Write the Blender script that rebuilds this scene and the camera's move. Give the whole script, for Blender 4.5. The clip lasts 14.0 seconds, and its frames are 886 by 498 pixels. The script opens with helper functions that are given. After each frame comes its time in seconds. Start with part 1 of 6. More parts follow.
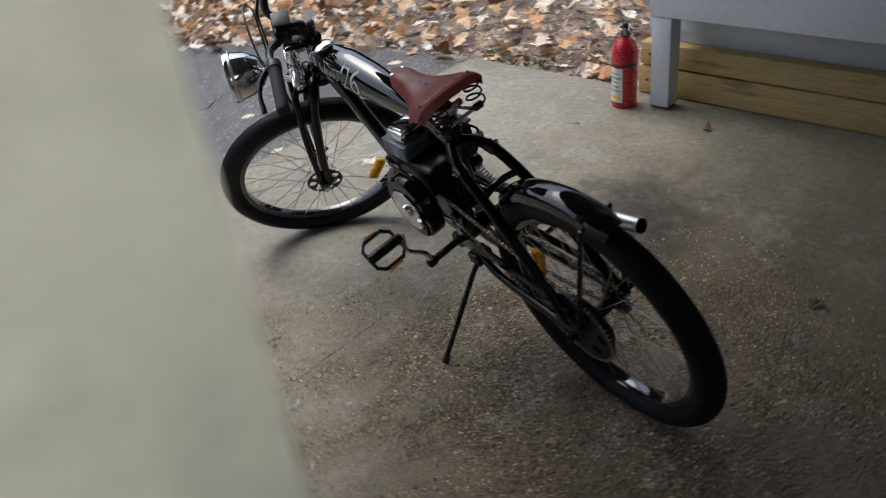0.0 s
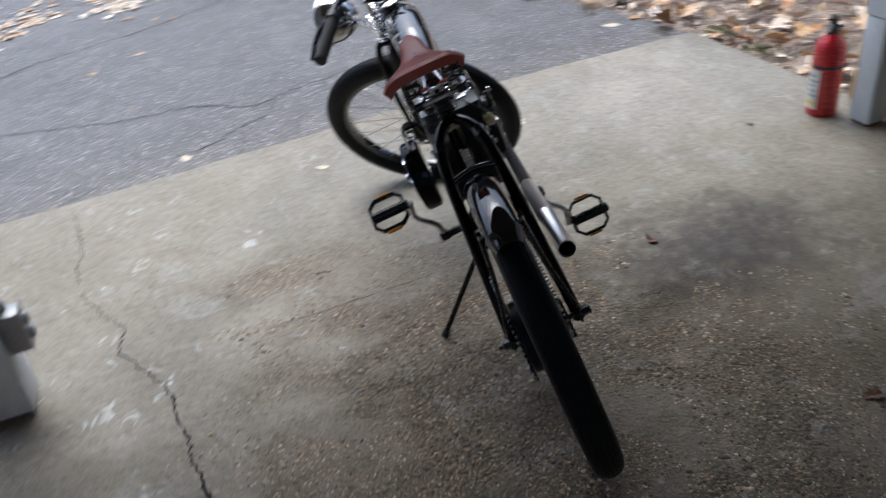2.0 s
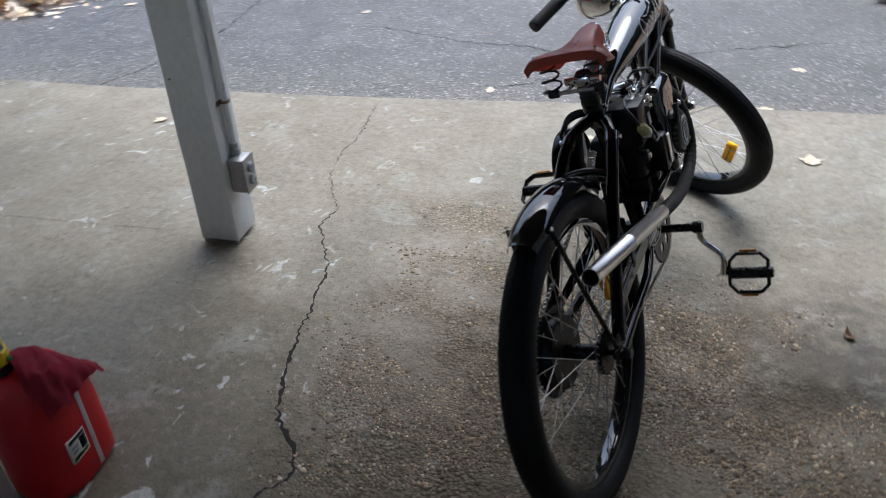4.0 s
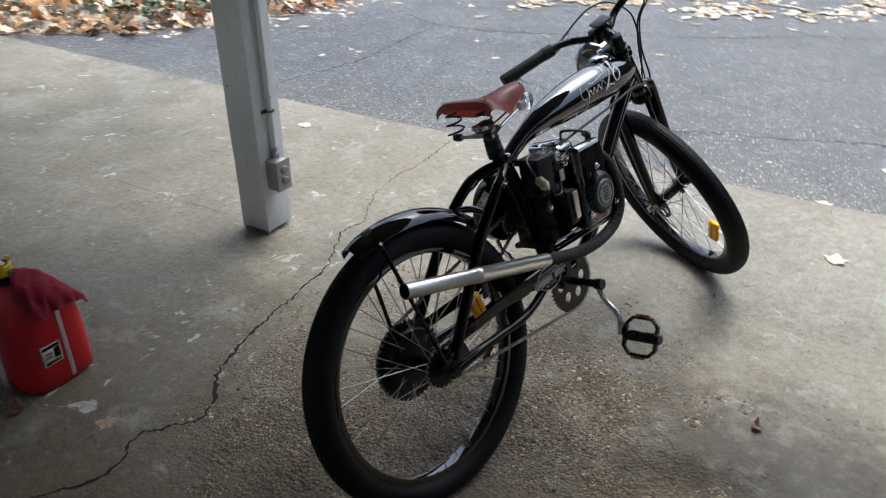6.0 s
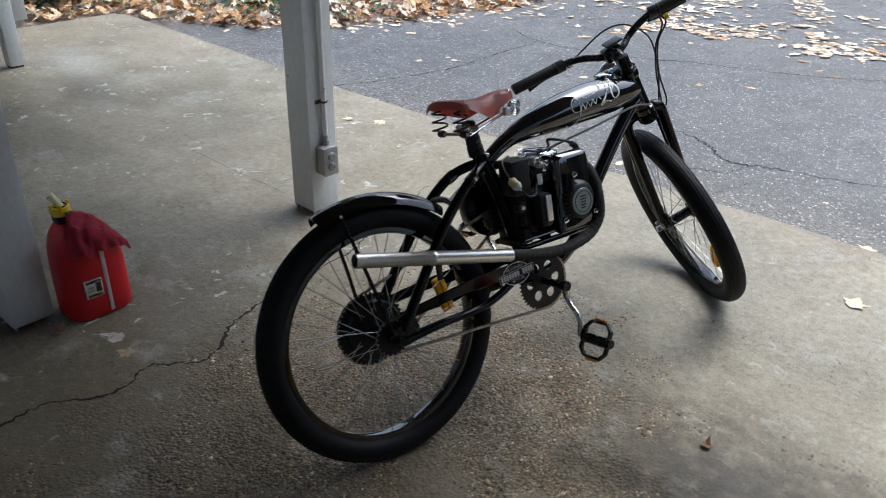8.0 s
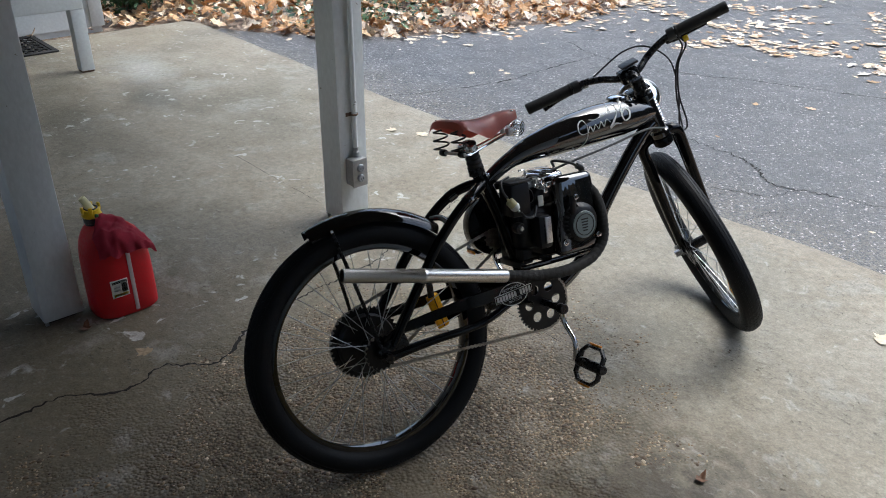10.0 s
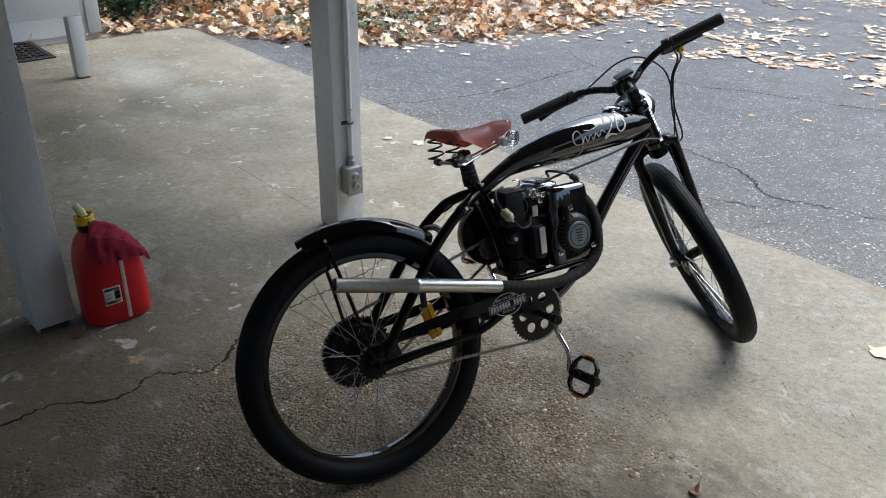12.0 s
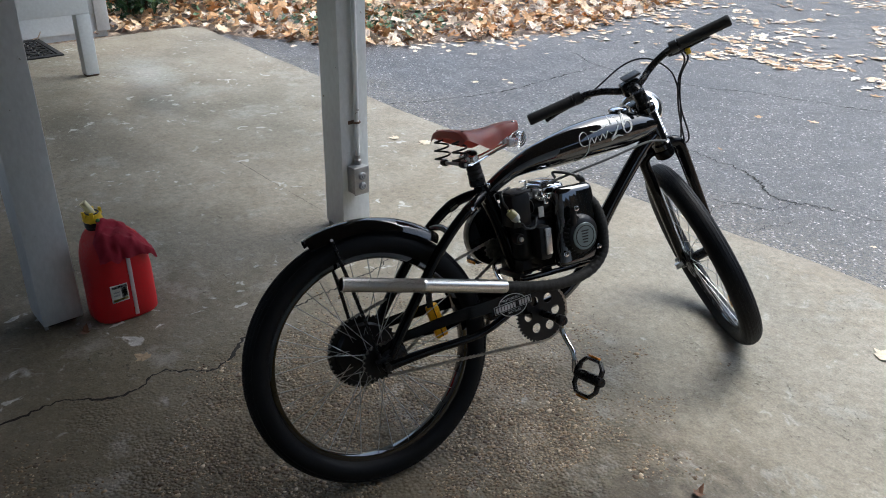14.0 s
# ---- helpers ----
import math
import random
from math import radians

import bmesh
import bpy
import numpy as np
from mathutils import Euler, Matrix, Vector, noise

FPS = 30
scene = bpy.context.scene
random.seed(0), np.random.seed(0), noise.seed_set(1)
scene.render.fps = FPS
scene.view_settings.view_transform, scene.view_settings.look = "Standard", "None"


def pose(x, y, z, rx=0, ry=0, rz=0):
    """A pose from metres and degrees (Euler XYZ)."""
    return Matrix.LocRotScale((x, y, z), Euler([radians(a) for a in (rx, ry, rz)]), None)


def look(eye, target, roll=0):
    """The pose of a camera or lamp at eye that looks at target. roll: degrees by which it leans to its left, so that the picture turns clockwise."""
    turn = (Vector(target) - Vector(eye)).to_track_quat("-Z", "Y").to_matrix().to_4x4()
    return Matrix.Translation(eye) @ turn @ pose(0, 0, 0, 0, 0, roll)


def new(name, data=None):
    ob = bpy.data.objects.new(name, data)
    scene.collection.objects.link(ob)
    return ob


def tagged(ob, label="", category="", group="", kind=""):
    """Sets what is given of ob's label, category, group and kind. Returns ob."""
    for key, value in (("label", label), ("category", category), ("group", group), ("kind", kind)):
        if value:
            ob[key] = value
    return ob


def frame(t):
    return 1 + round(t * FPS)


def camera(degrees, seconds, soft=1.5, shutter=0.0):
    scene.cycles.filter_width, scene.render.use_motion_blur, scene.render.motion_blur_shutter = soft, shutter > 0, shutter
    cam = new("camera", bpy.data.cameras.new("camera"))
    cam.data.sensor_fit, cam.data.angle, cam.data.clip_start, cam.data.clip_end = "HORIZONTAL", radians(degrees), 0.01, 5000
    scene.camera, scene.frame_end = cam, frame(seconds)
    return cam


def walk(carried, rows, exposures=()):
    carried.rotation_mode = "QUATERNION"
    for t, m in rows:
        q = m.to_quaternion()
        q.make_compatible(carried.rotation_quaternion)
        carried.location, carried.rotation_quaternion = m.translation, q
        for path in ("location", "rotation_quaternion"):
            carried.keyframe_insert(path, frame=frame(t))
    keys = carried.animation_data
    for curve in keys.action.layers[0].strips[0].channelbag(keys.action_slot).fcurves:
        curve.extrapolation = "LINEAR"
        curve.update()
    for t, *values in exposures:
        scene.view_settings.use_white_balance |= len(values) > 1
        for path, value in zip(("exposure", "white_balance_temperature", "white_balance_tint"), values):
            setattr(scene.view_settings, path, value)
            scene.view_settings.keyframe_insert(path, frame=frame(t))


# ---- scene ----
cam = camera(58.1, 14.0, soft=0.95, shutter=0.7)
PATH = [
    (0, (-1.345, -2.842, 1.478), (-0.161, -1.623, 0.424), -7.1),
    (0.5, (-1.178, -3.025, 1.491), (-0.149, -1.697, 0.408), -5.2),
    (1, (-1.037, -3.126, 1.476), (-0.170, -1.698, 0.377), -7.8),
    (1.5, (-0.875, -3.158, 1.465), (-0.092, -1.682, 0.366), -6.8),
    (2, (-0.663, -3.247, 1.449), (-0.143, -1.651, 0.361), -7.6),
    (2.5, (-0.512, -3.371, 1.447), (-0.341, -1.719, 0.332), -7.5),
    (3, (-0.350, -3.367, 1.423), (-0.403, -1.703, 0.316), -7.9),
    (3.2, (-0.291, -3.351, 1.423), (-0.414, -1.695, 0.309), -6.8),
    (5.3, (0.554, -3.278, 1.475), (-0.253, -1.777, 0.429), -1.3),
    (5.5, (0.617, -3.257, 1.474), (-0.206, -1.753, 0.445), -1.2),
    (6, (0.776, -3.266, 1.490), (-0.142, -1.790, 0.503), -0.7),
    (6.5, (1.016, -3.320, 1.522), (-0.023, -1.893, 0.581), 0.4),
    (7, (1.119, -3.338, 1.514), (0.017, -1.949, 0.588), 0.6),
    (7.5, (1.167, -3.308, 1.517), (-0.000, -1.975, 0.587), 0.3),
    (8, (1.218, -3.178, 1.513), (0.033, -1.880, 0.558), 1.2),
    (8.5, (1.277, -3.097, 1.525), (0.017, -1.862, 0.582), 1.4),
    (8.7, (1.312, -3.072, 1.533), (0.030, -1.861, 0.591), 1.3),
    (11, (1.371, -3.024, 1.551), (0.044, -1.858, 0.612), 0.7),
    (11.5, (1.371, -3.021, 1.549), (0.049, -1.838, 0.626), 1.2),
    (12, (1.365, -3.017, 1.550), (0.042, -1.836, 0.627), 1.2),
    (12.5, (1.365, -3.020, 1.552), (0.042, -1.841, 0.626), 1.5),
    (13, (1.369, -3.023, 1.555), (0.042, -1.844, 0.632), 1.4),
    (13.5, (1.367, -3.021, 1.550), (0.038, -1.844, 0.630), 1.4),
    (14, (1.367, -3.022, 1.555), (0.036, -1.851, 0.630), 1.4),
]
walk(cam, [(t, look(eye, target, roll)) for t, eye, target, roll in PATH],
     exposures=[(0.0, 0.34, 5800, 6), (0.6, 0.48, 5500, 7), (1.5, 0.6, 5500, 7), (2.2, 0.66, 5500, 7), (3.0, 0.64, 5500, 7), (5.5, 0.87, 5660, 3), (7.0, 0.83, 5670, 3), (14.0, 0.86, 5680, 3)])

# ---- world and light: an overcast day outside an open carport ----
world = bpy.data.worlds.new("sky")
scene.world = world
world.use_nodes = True
sky = world.node_tree.nodes.new("ShaderNodeTexSky")
sky.sky_type = "NISHITA"
sky.sun_disc = False
sky.sun_elevation, sky.sun_rotation = radians(62), radians(0)
sky.dust_density, sky.ozone_density = 6.0, 1.0
back = world.node_tree.nodes["Background"]
world.node_tree.links.new(sky.outputs[0], back.inputs[0])
back.inputs[1].default_value = 0.15
sun = new("sun", bpy.data.lights.new("sun", "SUN"))
sun.data.energy, sun.data.angle, sun.data.color = 0.7, radians(40), (1.0, 0.98, 0.96)
sun.matrix_world = look((3, 11, 20), (0, 0, 0))


# ---- mesh and material helpers ----
def part(name, bm, material, parent=None, label="", m=None, smooth=True):
    me = bpy.data.meshes.new(name)
    bmesh.ops.recalc_face_normals(bm, faces=bm.faces)
    bm.to_mesh(me)
    bm.free()
    me.materials.append(material)
    if smooth:
        me.shade_smooth()
        me.set_sharp_from_angle(angle=radians(38))
    ob = new(name, me)
    ob.parent = parent
    if m is not None:
        ob.matrix_basis = m
    if label:
        tagged(ob, label)
    return ob


def thing(name, label, category, m=None, group="", kind=""):
    ob = new(name)
    ob.empty_display_size = 0.1
    if m is not None:
        ob.matrix_basis = m
    return tagged(ob, label, category, group, kind)


def box(lo, hi, bevel=0.004, seg=2, bm=None):
    bm = bm or bmesh.new()
    c = [(a + b) / 2 for a, b in zip(lo, hi)]
    d = [b - a for a, b in zip(lo, hi)]
    g = bmesh.ops.create_cube(bm, size=1.0, matrix=Matrix.Translation(c) @ Matrix.Diagonal((*d, 1)))
    if bevel > 0:
        es = list({e for v in g["verts"] for e in v.link_edges})
        bmesh.ops.bevel(bm, geom=es, offset=min(bevel, min(d) * 0.45), segments=seg, affect="EDGES", profile=0.5)
    return bm


def spline(pts, n=8):
    """Smooth curve through points (Catmull-Rom)."""
    p = [Vector(q) for q in pts]
    if len(p) < 3:
        return [p[0].lerp(p[-1], i / n) for i in range(n + 1)]
    p = [p[0] * 2 - p[1]] + p + [p[-1] * 2 - p[-2]]
    out = []
    for i in range(1, len(p) - 2):
        a, b, c, d = p[i - 1:i + 3]
        for k in range(n):
            t = k / n
            out.append(0.5 * (2 * b + (c - a) * t + (2 * a - 5 * b + 4 * c - d) * t * t + (3 * b - a - 3 * c + d) * t ** 3))
    out.append(p[-2])
    return out


def tube(pts, r, seg=10, n=8, bm=None, flat=1.0, smooth=True, cap=True):
    """A swept tube; r is a number or a list along the points; flat scales it across."""
    bm = bm or bmesh.new()
    q = spline(pts, n) if smooth else [Vector(v) for v in pts]
    m = len(q)
    if isinstance(r, (int, float)):
        rs = [r] * m
    else:
        rs = [float(np.interp(i / (m - 1) * (len(r) - 1), range(len(r)), r)) for i in range(m)]
    tan = [(q[min(i + 1, m - 1)] - q[max(i - 1, 0)]).normalized() for i in range(m)]
    ref = Vector((0, 0, 1)) if abs(tan[0].z) < 0.9 else Vector((1, 0, 0))
    side = tan[0].cross(ref).normalized()
    rings = []
    for i in range(m):
        side = (side - tan[i] * side.dot(tan[i])).normalized()
        up = tan[i].cross(side)
        rings.append([bm.verts.new(q[i] + rs[i] * (math.cos(a) * side * flat + math.sin(a) * up))
                      for a in (2 * math.pi * k / seg for k in range(seg))])
    for a, b in zip(rings, rings[1:]):
        for k in range(seg):
            bm.faces.new((a[k], a[(k + 1) % seg], b[(k + 1) % seg], b[k]))
    if cap:
        bm.faces.new(rings[0])
        bm.faces.new(rings[-1][::-1])
    return bm


AXIS = {"x": Matrix.Rotation(radians(90), 4, "Y"), "y": Matrix.Rotation(radians(-90), 4, "X"), "z": Matrix.Identity(4)}


def lathe(profile, seg=32, axis="z", at=(0, 0, 0), bm=None, close=False, turn=None):
    """Turns (radius, height) pairs round an axis."""
    bm = bm or bmesh.new()
    m = Matrix.Translation(at) @ (turn if turn is not None else AXIS[axis])
    rings = []
    for r, h in profile:
        if r < 1e-6:
            rings.append([bm.verts.new(m @ Vector((0, 0, h)))])
        else:
            rings.append([bm.verts.new(m @ Vector((r * math.cos(2 * math.pi * k / seg), r * math.sin(2 * math.pi * k / seg), h))) for k in range(seg)])
    pairs = list(zip(rings, rings[1:])) + ([(rings[-1], rings[0])] if close else [])
    for a, b in pairs:
        for k in range(seg):
            j = (k + 1) % seg
            f = [a[k], a[j], b[j], b[k]] if len(a) > 1 and len(b) > 1 else ([a[0], b[j], b[k]] if len(b) > 1 else [a[k], a[j], b[0]])
            if len(set(f)) > 2:
                bm.faces.new(f)
    return bm


def coil(centre, r, height, turns, wire, axis=Vector((0, 0, 1)), seg=6, steps=14, bm=None, taper=1.0):
    axis = Vector(axis).normalized()
    a = axis.orthogonal().normalized()
    b = axis.cross(a)
    n = int(turns * steps)
    pts = []
    for i in range(n + 1):
        t = i / n
        rr = r * (1 + (taper - 1) * t)
        pts.append(Vector(centre) + axis * height * t + rr * (a * math.cos(2 * math.pi * turns * t) + b * math.sin(2 * math.pi * turns * t)))
    return tube(pts, wire, seg=seg, smooth=False, bm=bm)


def mat(name, base, rough=0.5, metal=0.0, var=0.15, scale=6.0, fine=0.1, fscale=80.0, bump=0.0, bscale=120.0, rvar=0.1, coat=0.0, stretch=(1, 1, 1), tint=None, spec=0.5):
    m = bpy.data.materials.new(name)
    m.use_nodes = True
    nt = m.node_tree
    n, l = nt.nodes, nt.links
    p = n["Principled BSDF"]
    co = n.new("ShaderNodeTexCoord")
    mp = n.new("ShaderNodeMapping")
    mp.inputs["Scale"].default_value = stretch
    l.new(co.outputs["Object"], mp.inputs["Vector"])

    def noisy(s, d):
        t = n.new("ShaderNodeTexNoise")
        t.inputs["Scale"].default_value, t.inputs["Detail"].default_value = s, d
        l.new(mp.outputs[0], t.inputs["Vector"])
        return t.outputs["Fac"]

    big, small = noisy(scale, 4), noisy(fscale, 3)

    def rng(v, lo, hi):
        r = n.new("ShaderNodeMapRange")
        r.inputs["From Min"].default_value, r.inputs["From Max"].default_value = 0.3, 0.7
        r.inputs["To Min"].default_value, r.inputs["To Max"].default_value = lo, hi
        l.new(v, r.inputs["Value"])
        return r.outputs[0]

    mul = n.new("ShaderNodeMath")
    mul.operation = "MULTIPLY"
    l.new(rng(big, 1 - var, 1 + var), mul.inputs[0])
    l.new(rng(small, 1 - fine, 1 + fine), mul.inputs[1])
    mix = n.new("ShaderNodeMix")
    mix.data_type = "RGBA"
    mix.inputs["A"].default_value = (*base, 1)
    mix.inputs["B"].default_value = (*(tint or base), 1)
    l.new(rng(big, 0, 1), mix.inputs["Factor"])
    sc = n.new("ShaderNodeVectorMath")
    sc.operation = "SCALE"
    l.new(mix.outputs["Result"], sc.inputs[0])
    l.new(mul.outputs[0], sc.inputs["Scale"])
    l.new(sc.outputs[0], p.inputs["Base Color"])
    l.new(rng(small, max(rough - rvar, 0.02), min(rough + rvar, 1)), p.inputs["Roughness"])
    p.inputs["Metallic"].default_value = metal
    p.inputs["Coat Weight"].default_value = coat
    p.inputs["Specular IOR Level"].default_value = spec
    p.inputs["Coat Roughness"].default_value = 0.02
    if bump:
        b = n.new("ShaderNodeBump")
        b.inputs["Strength"].default_value, b.inputs["Distance"].default_value = bump, 0.004
        l.new(noisy(bscale, 4), b.inputs["Height"])
        l.new(b.outputs[0], p.inputs["Normal"])
    return m


GLOSS_BLACK = mat("gloss_black_paint", (0.004, 0.0045, 0.0055), 0.03, 0, 0.2, 5, 0.1, 90, rvar=0.012, coat=0.75, spec=0.7)
BLACK_LACQUER = mat("polished_black_lacquer", (0.004, 0.0045, 0.0055), 0.04, 0, 0.2, 5, 0.1, 90, rvar=0.015, coat=1.0, spec=1.0)
DARK_GLOSS = mat("black_frame_enamel", (0.004, 0.0044, 0.005), 0.07, 0, 0.2, 6, 0.1, 90, rvar=0.03, spec=0.2)
SATIN_BLACK = mat("satin_black_paint", (0.007, 0.007, 0.008), 0.28, 0, 0.2, 8, 0.15, 120, 0.05, spec=0.32)
MATT_BLACK = mat("black_engine_metal", (0.008, 0.008, 0.009), 0.38, 0, 0.3, 14, 0.2, 150, 0.12, spec=0.34)
RUBBER = mat("tyre_rubber", (0.006, 0.0072, 0.0095), 0.55, 0, 0.25, 7, 0.15, 150, 0.15, 200, tint=(0.0075, 0.0085, 0.0105), spec=0.2)
GRIP = mat("grip_rubber", (0.012, 0.012, 0.012), 0.7, 0, 0.15, 10, 0.15, 300, 0.3, 300)
CHROME = mat("chrome", (0.75, 0.76, 0.78), 0.08, 1.0, 0.06, 12, 0.05, 120, rvar=0.05)
STEEL = mat("brushed_steel", (0.66, 0.645, 0.62), 0.3, 1.0, 0.04, 20, 0.03, 200, 0.0, 300, rvar=0.05, stretch=(1, 14, 14))
SPOKE = mat("spoke_steel", (0.55, 0.55, 0.54), 0.35, 1.0, 0.1, 20, 0.1, 150)
ALLOY = mat("cast_alloy", (0.36, 0.36, 0.36), 0.45, 0.85, 0.2, 20, 0.15, 160, 0.2)
WRAP = mat("exhaust_wrap", (0.025, 0.024, 0.023), 0.85, 0, 0.25, 20, 0.3, 260, 0.5, 300)
LEATHER = mat("brown_leather", (0.57, 0.155, 0.108), 0.38, 0, 0.1, 9, 0.03, 120, 0.02, 220, rvar=0.05, tint=(0.44, 0.105, 0.07), spec=0.7, coat=0.12)
AMBER = mat("amber_prism_reflector", (1.0, 0.5, 0.02), 0.38, 0.9, 0.12, 60, 0.2, 300, 0.5, 350)
PEDAL_AMBER = mat("dull_amber_plastic", (0.72, 0.26, 0.018), 0.3, 0, 0.15, 60, 0.2, 300, 0.3, 350)
WHITE_INK = mat("white_decal", (0.72, 0.72, 0.7), 0.45, 0, 0.08, 40, 0.05, 200)
YELLOWED = mat("primer_bulb_rubber", (0.55, 0.5, 0.25), 0.4, 0, 0.1, 40, 0.05, 200)
CABLE = mat("cable_sheath", (0.012, 0.012, 0.012), 0.4, 0, 0.1, 20, 0.05, 200)
CHAIN = mat("oily_chain", (0.38, 0.36, 0.32), 0.38, 0.9, 0.3, 60, 0.2, 200)
POST_PAINT = mat("grey_white_paint", (0.69, 0.72, 0.73), 0.55, 0, 0.1, 3, 0.06, 40, 0.12, 60, stretch=(2, 2, 1), tint=(0.6, 0.63, 0.64))
pt = POST_PAINT.node_tree
chip = pt.nodes.new("ShaderNodeTexNoise")
chip.inputs["Scale"].default_value, chip.inputs["Detail"].default_value, chip.inputs["Roughness"].default_value = 16, 5, 0.6
pt.links.new(pt.nodes["Texture Coordinate"].outputs["Object"], chip.inputs["Vector"])
edge = pt.nodes.new("ShaderNodeMapRange")
edge.inputs["From Min"].default_value, edge.inputs["From Max"].default_value = 0.69, 0.71
pt.links.new(chip.outputs["Fac"], edge.inputs["Value"])
flake = pt.nodes.new("ShaderNodeMix")
flake.data_type = "RGBA"
flake.inputs["B"].default_value = (0.2, 0.19, 0.17, 1)
pp = pt.nodes["Principled BSDF"]
pt.links.new(pp.inputs["Base Color"].links[0].from_socket, flake.inputs["A"])
pt.links.new(edge.outputs[0], flake.inputs["Factor"])
pt.links.new(flake.outputs["Result"], pp.inputs["Base Color"])
CREAM = mat("cream_paint", (0.8, 0.775, 0.66), 0.6, 0, 0.16, 14, 0.05, 40, 0.1, 60, tint=(0.72, 0.7, 0.58))
SIDING = mat("painted_siding", (0.68, 0.72, 0.75), 0.55, 0, 0.07, 2, 0.05, 50, 0.1, 60)
TIMBER = mat("treated_timber", (0.56, 0.42, 0.18), 0.75, 0, 0.25, 3, 0.2, 20, 0.3, 30, stretch=(9, 0.7, 9), tint=(0.4, 0.28, 0.11))
tn = TIMBER.node_tree
blot = tn.nodes.new("ShaderNodeTexNoise")
blot.inputs["Scale"].default_value, blot.inputs["Detail"].default_value, blot.inputs["Roughness"].default_value = 3.2, 5, 0.6
bmap = tn.nodes.new("ShaderNodeMapping")
bmap.inputs["Scale"].default_value = (1, 0.5, 2.6)
tn.links.new(tn.nodes["Texture Coordinate"].outputs["Object"], bmap.inputs["Vector"])
tn.links.new(bmap.outputs[0], blot.inputs["Vector"])
brim = tn.nodes.new("ShaderNodeMapRange")
brim.inputs["From Min"].default_value, brim.inputs["From Max"].default_value, brim.inputs["To Max"].default_value = 0.6, 0.7, 0.8
tn.links.new(blot.outputs["Fac"], brim.inputs["Value"])
bmix = tn.nodes.new("ShaderNodeMix")
bmix.data_type = "RGBA"
bmix.inputs["B"].default_value = (0.13, 0.06, 0.025, 1)
tp = tn.nodes["Principled BSDF"]
tn.links.new(tp.inputs["Base Color"].links[0].from_socket, bmix.inputs["A"])
tn.links.new(brim.outputs[0], bmix.inputs["Factor"])
tn.links.new(bmix.outputs["Result"], tp.inputs["Base Color"])
# ceiling colour kept dark to cut light bounced onto the slab
CEIL_PAINT = mat("low_bounce_ceiling", (0.1, 0.085, 0.07), 0.8, 0, 0.2, 1.5, 0.15, 40, stretch=(8, 0.6, 1))
RED_PLASTIC = mat("red_plastic", (0.56, 0.006, 0.014), 0.5, 0, 0.12, 5, 0.06, 120, 0.06, 90)
RED_CLOTH = mat("red_cloth", (0.42, 0.03, 0.06), 0.9, 0, 0.22, 14, 0.15, 320, 0.4, 420)
RED_PAINT = mat("red_enamel", (0.5, 0.012, 0.02), 0.28, 0, 0.1, 6, 0.05, 120, coat=0.4)
YELLOW = mat("yellow_plastic", (0.75, 0.52, 0.01), 0.45, 0, 0.1, 12, 0.06, 120)
PALE = mat("pale_plastic", (0.72, 0.68, 0.42), 0.45, 0, 0.1, 12, 0.06, 120)
BLACK_PLASTIC = mat("black_plastic", (0.02, 0.02, 0.021), 0.45, 0, 0.15, 12, 0.1, 150, 0.08)
LABEL_WHITE = mat("paper_label", (0.7, 0.7, 0.66), 0.6, 0, 0.12, 20, 0.1, 120)
STRIP = mat("translucent_strip", (0.62, 0.5, 0.52), 0.4, 0, 0.1, 20, 0.06, 120)
GALV = mat("galvanised_metal", (0.36, 0.365, 0.37), 0.45, 0.7, 0.15, 12, 0.12, 90, 0.1)
GREY_PLASTIC = mat("grey_outlet", (0.3, 0.32, 0.35), 0.45, 0, 0.1, 20, 0.06, 120)
BADGE_GREY = mat("greenish_grey_badge", (0.22, 0.265, 0.265), 0.4, 0.1, 0.1, 20, 0.06, 120)
WHITE_SIDING = mat("white_painted_siding", (0.78, 0.82, 0.83), 0.55, 0, 0.07, 2, 0.05, 50, 0.1, 60)
SLOT_DARK = mat("dark_slot_metal", (0.03, 0.027, 0.024), 0.7, 0.3, 0.3, 30, 0.2, 150)
RUST = mat("rusty_clamp", (0.13, 0.085, 0.06), 0.7, 0.4, 0.3, 40, 0.2, 150)
MAT_RUBBER = mat("door_mat_rubber", (0.018, 0.018, 0.019), 0.7, 0, 0.2, 12, 0.15, 100, 0.2)


def leaf_material(name, stops, rough=0.65):
    m = bpy.data.materials.new(name)
    m.use_nodes = True
    n, l = m.node_tree.nodes, m.node_tree.links
    p = n["Principled BSDF"]
    g = n.new("ShaderNodeNewGeometry")
    r = n.new("ShaderNodeValToRGB")
    r.color_ramp.elements[0].position, r.color_ramp.elements[0].color = stops[0][0], (*stops[0][1], 1)
    r.color_ramp.elements[1].position, r.color_ramp.elements[1].color = stops[-1][0], (*stops[-1][1], 1)
    for at, c in stops[1:-1]:
        r.color_ramp.elements.new(at).color = (*c, 1)
    l.new(g.outputs["Random Per Island"], r.inputs[0])
    co = n.new("ShaderNodeTexCoord")
    t = n.new("ShaderNodeTexNoise")
    t.inputs["Scale"].default_value, t.inputs["Detail"].default_value = 60, 4
    l.new(co.outputs["Object"], t.inputs["Vector"])
    mr = n.new("ShaderNodeMapRange")
    mr.inputs["From Min"].default_value, mr.inputs["From Max"].default_value = 0.3, 0.7
    mr.inputs["To Min"].default_value, mr.inputs["To Max"].default_value = 0.7, 1.2
    l.new(t.outputs["Fac"], mr.inputs["Value"])
    sc = n.new("ShaderNodeVectorMath")
    sc.operation = "SCALE"
    l.new(r.outputs[0], sc.inputs[0])
    l.new(mr.outputs[0], sc.inputs["Scale"])
    l.new(sc.outputs[0], p.inputs["Base Color"])
    p.inputs["Roughness"].default_value = rough
    return m


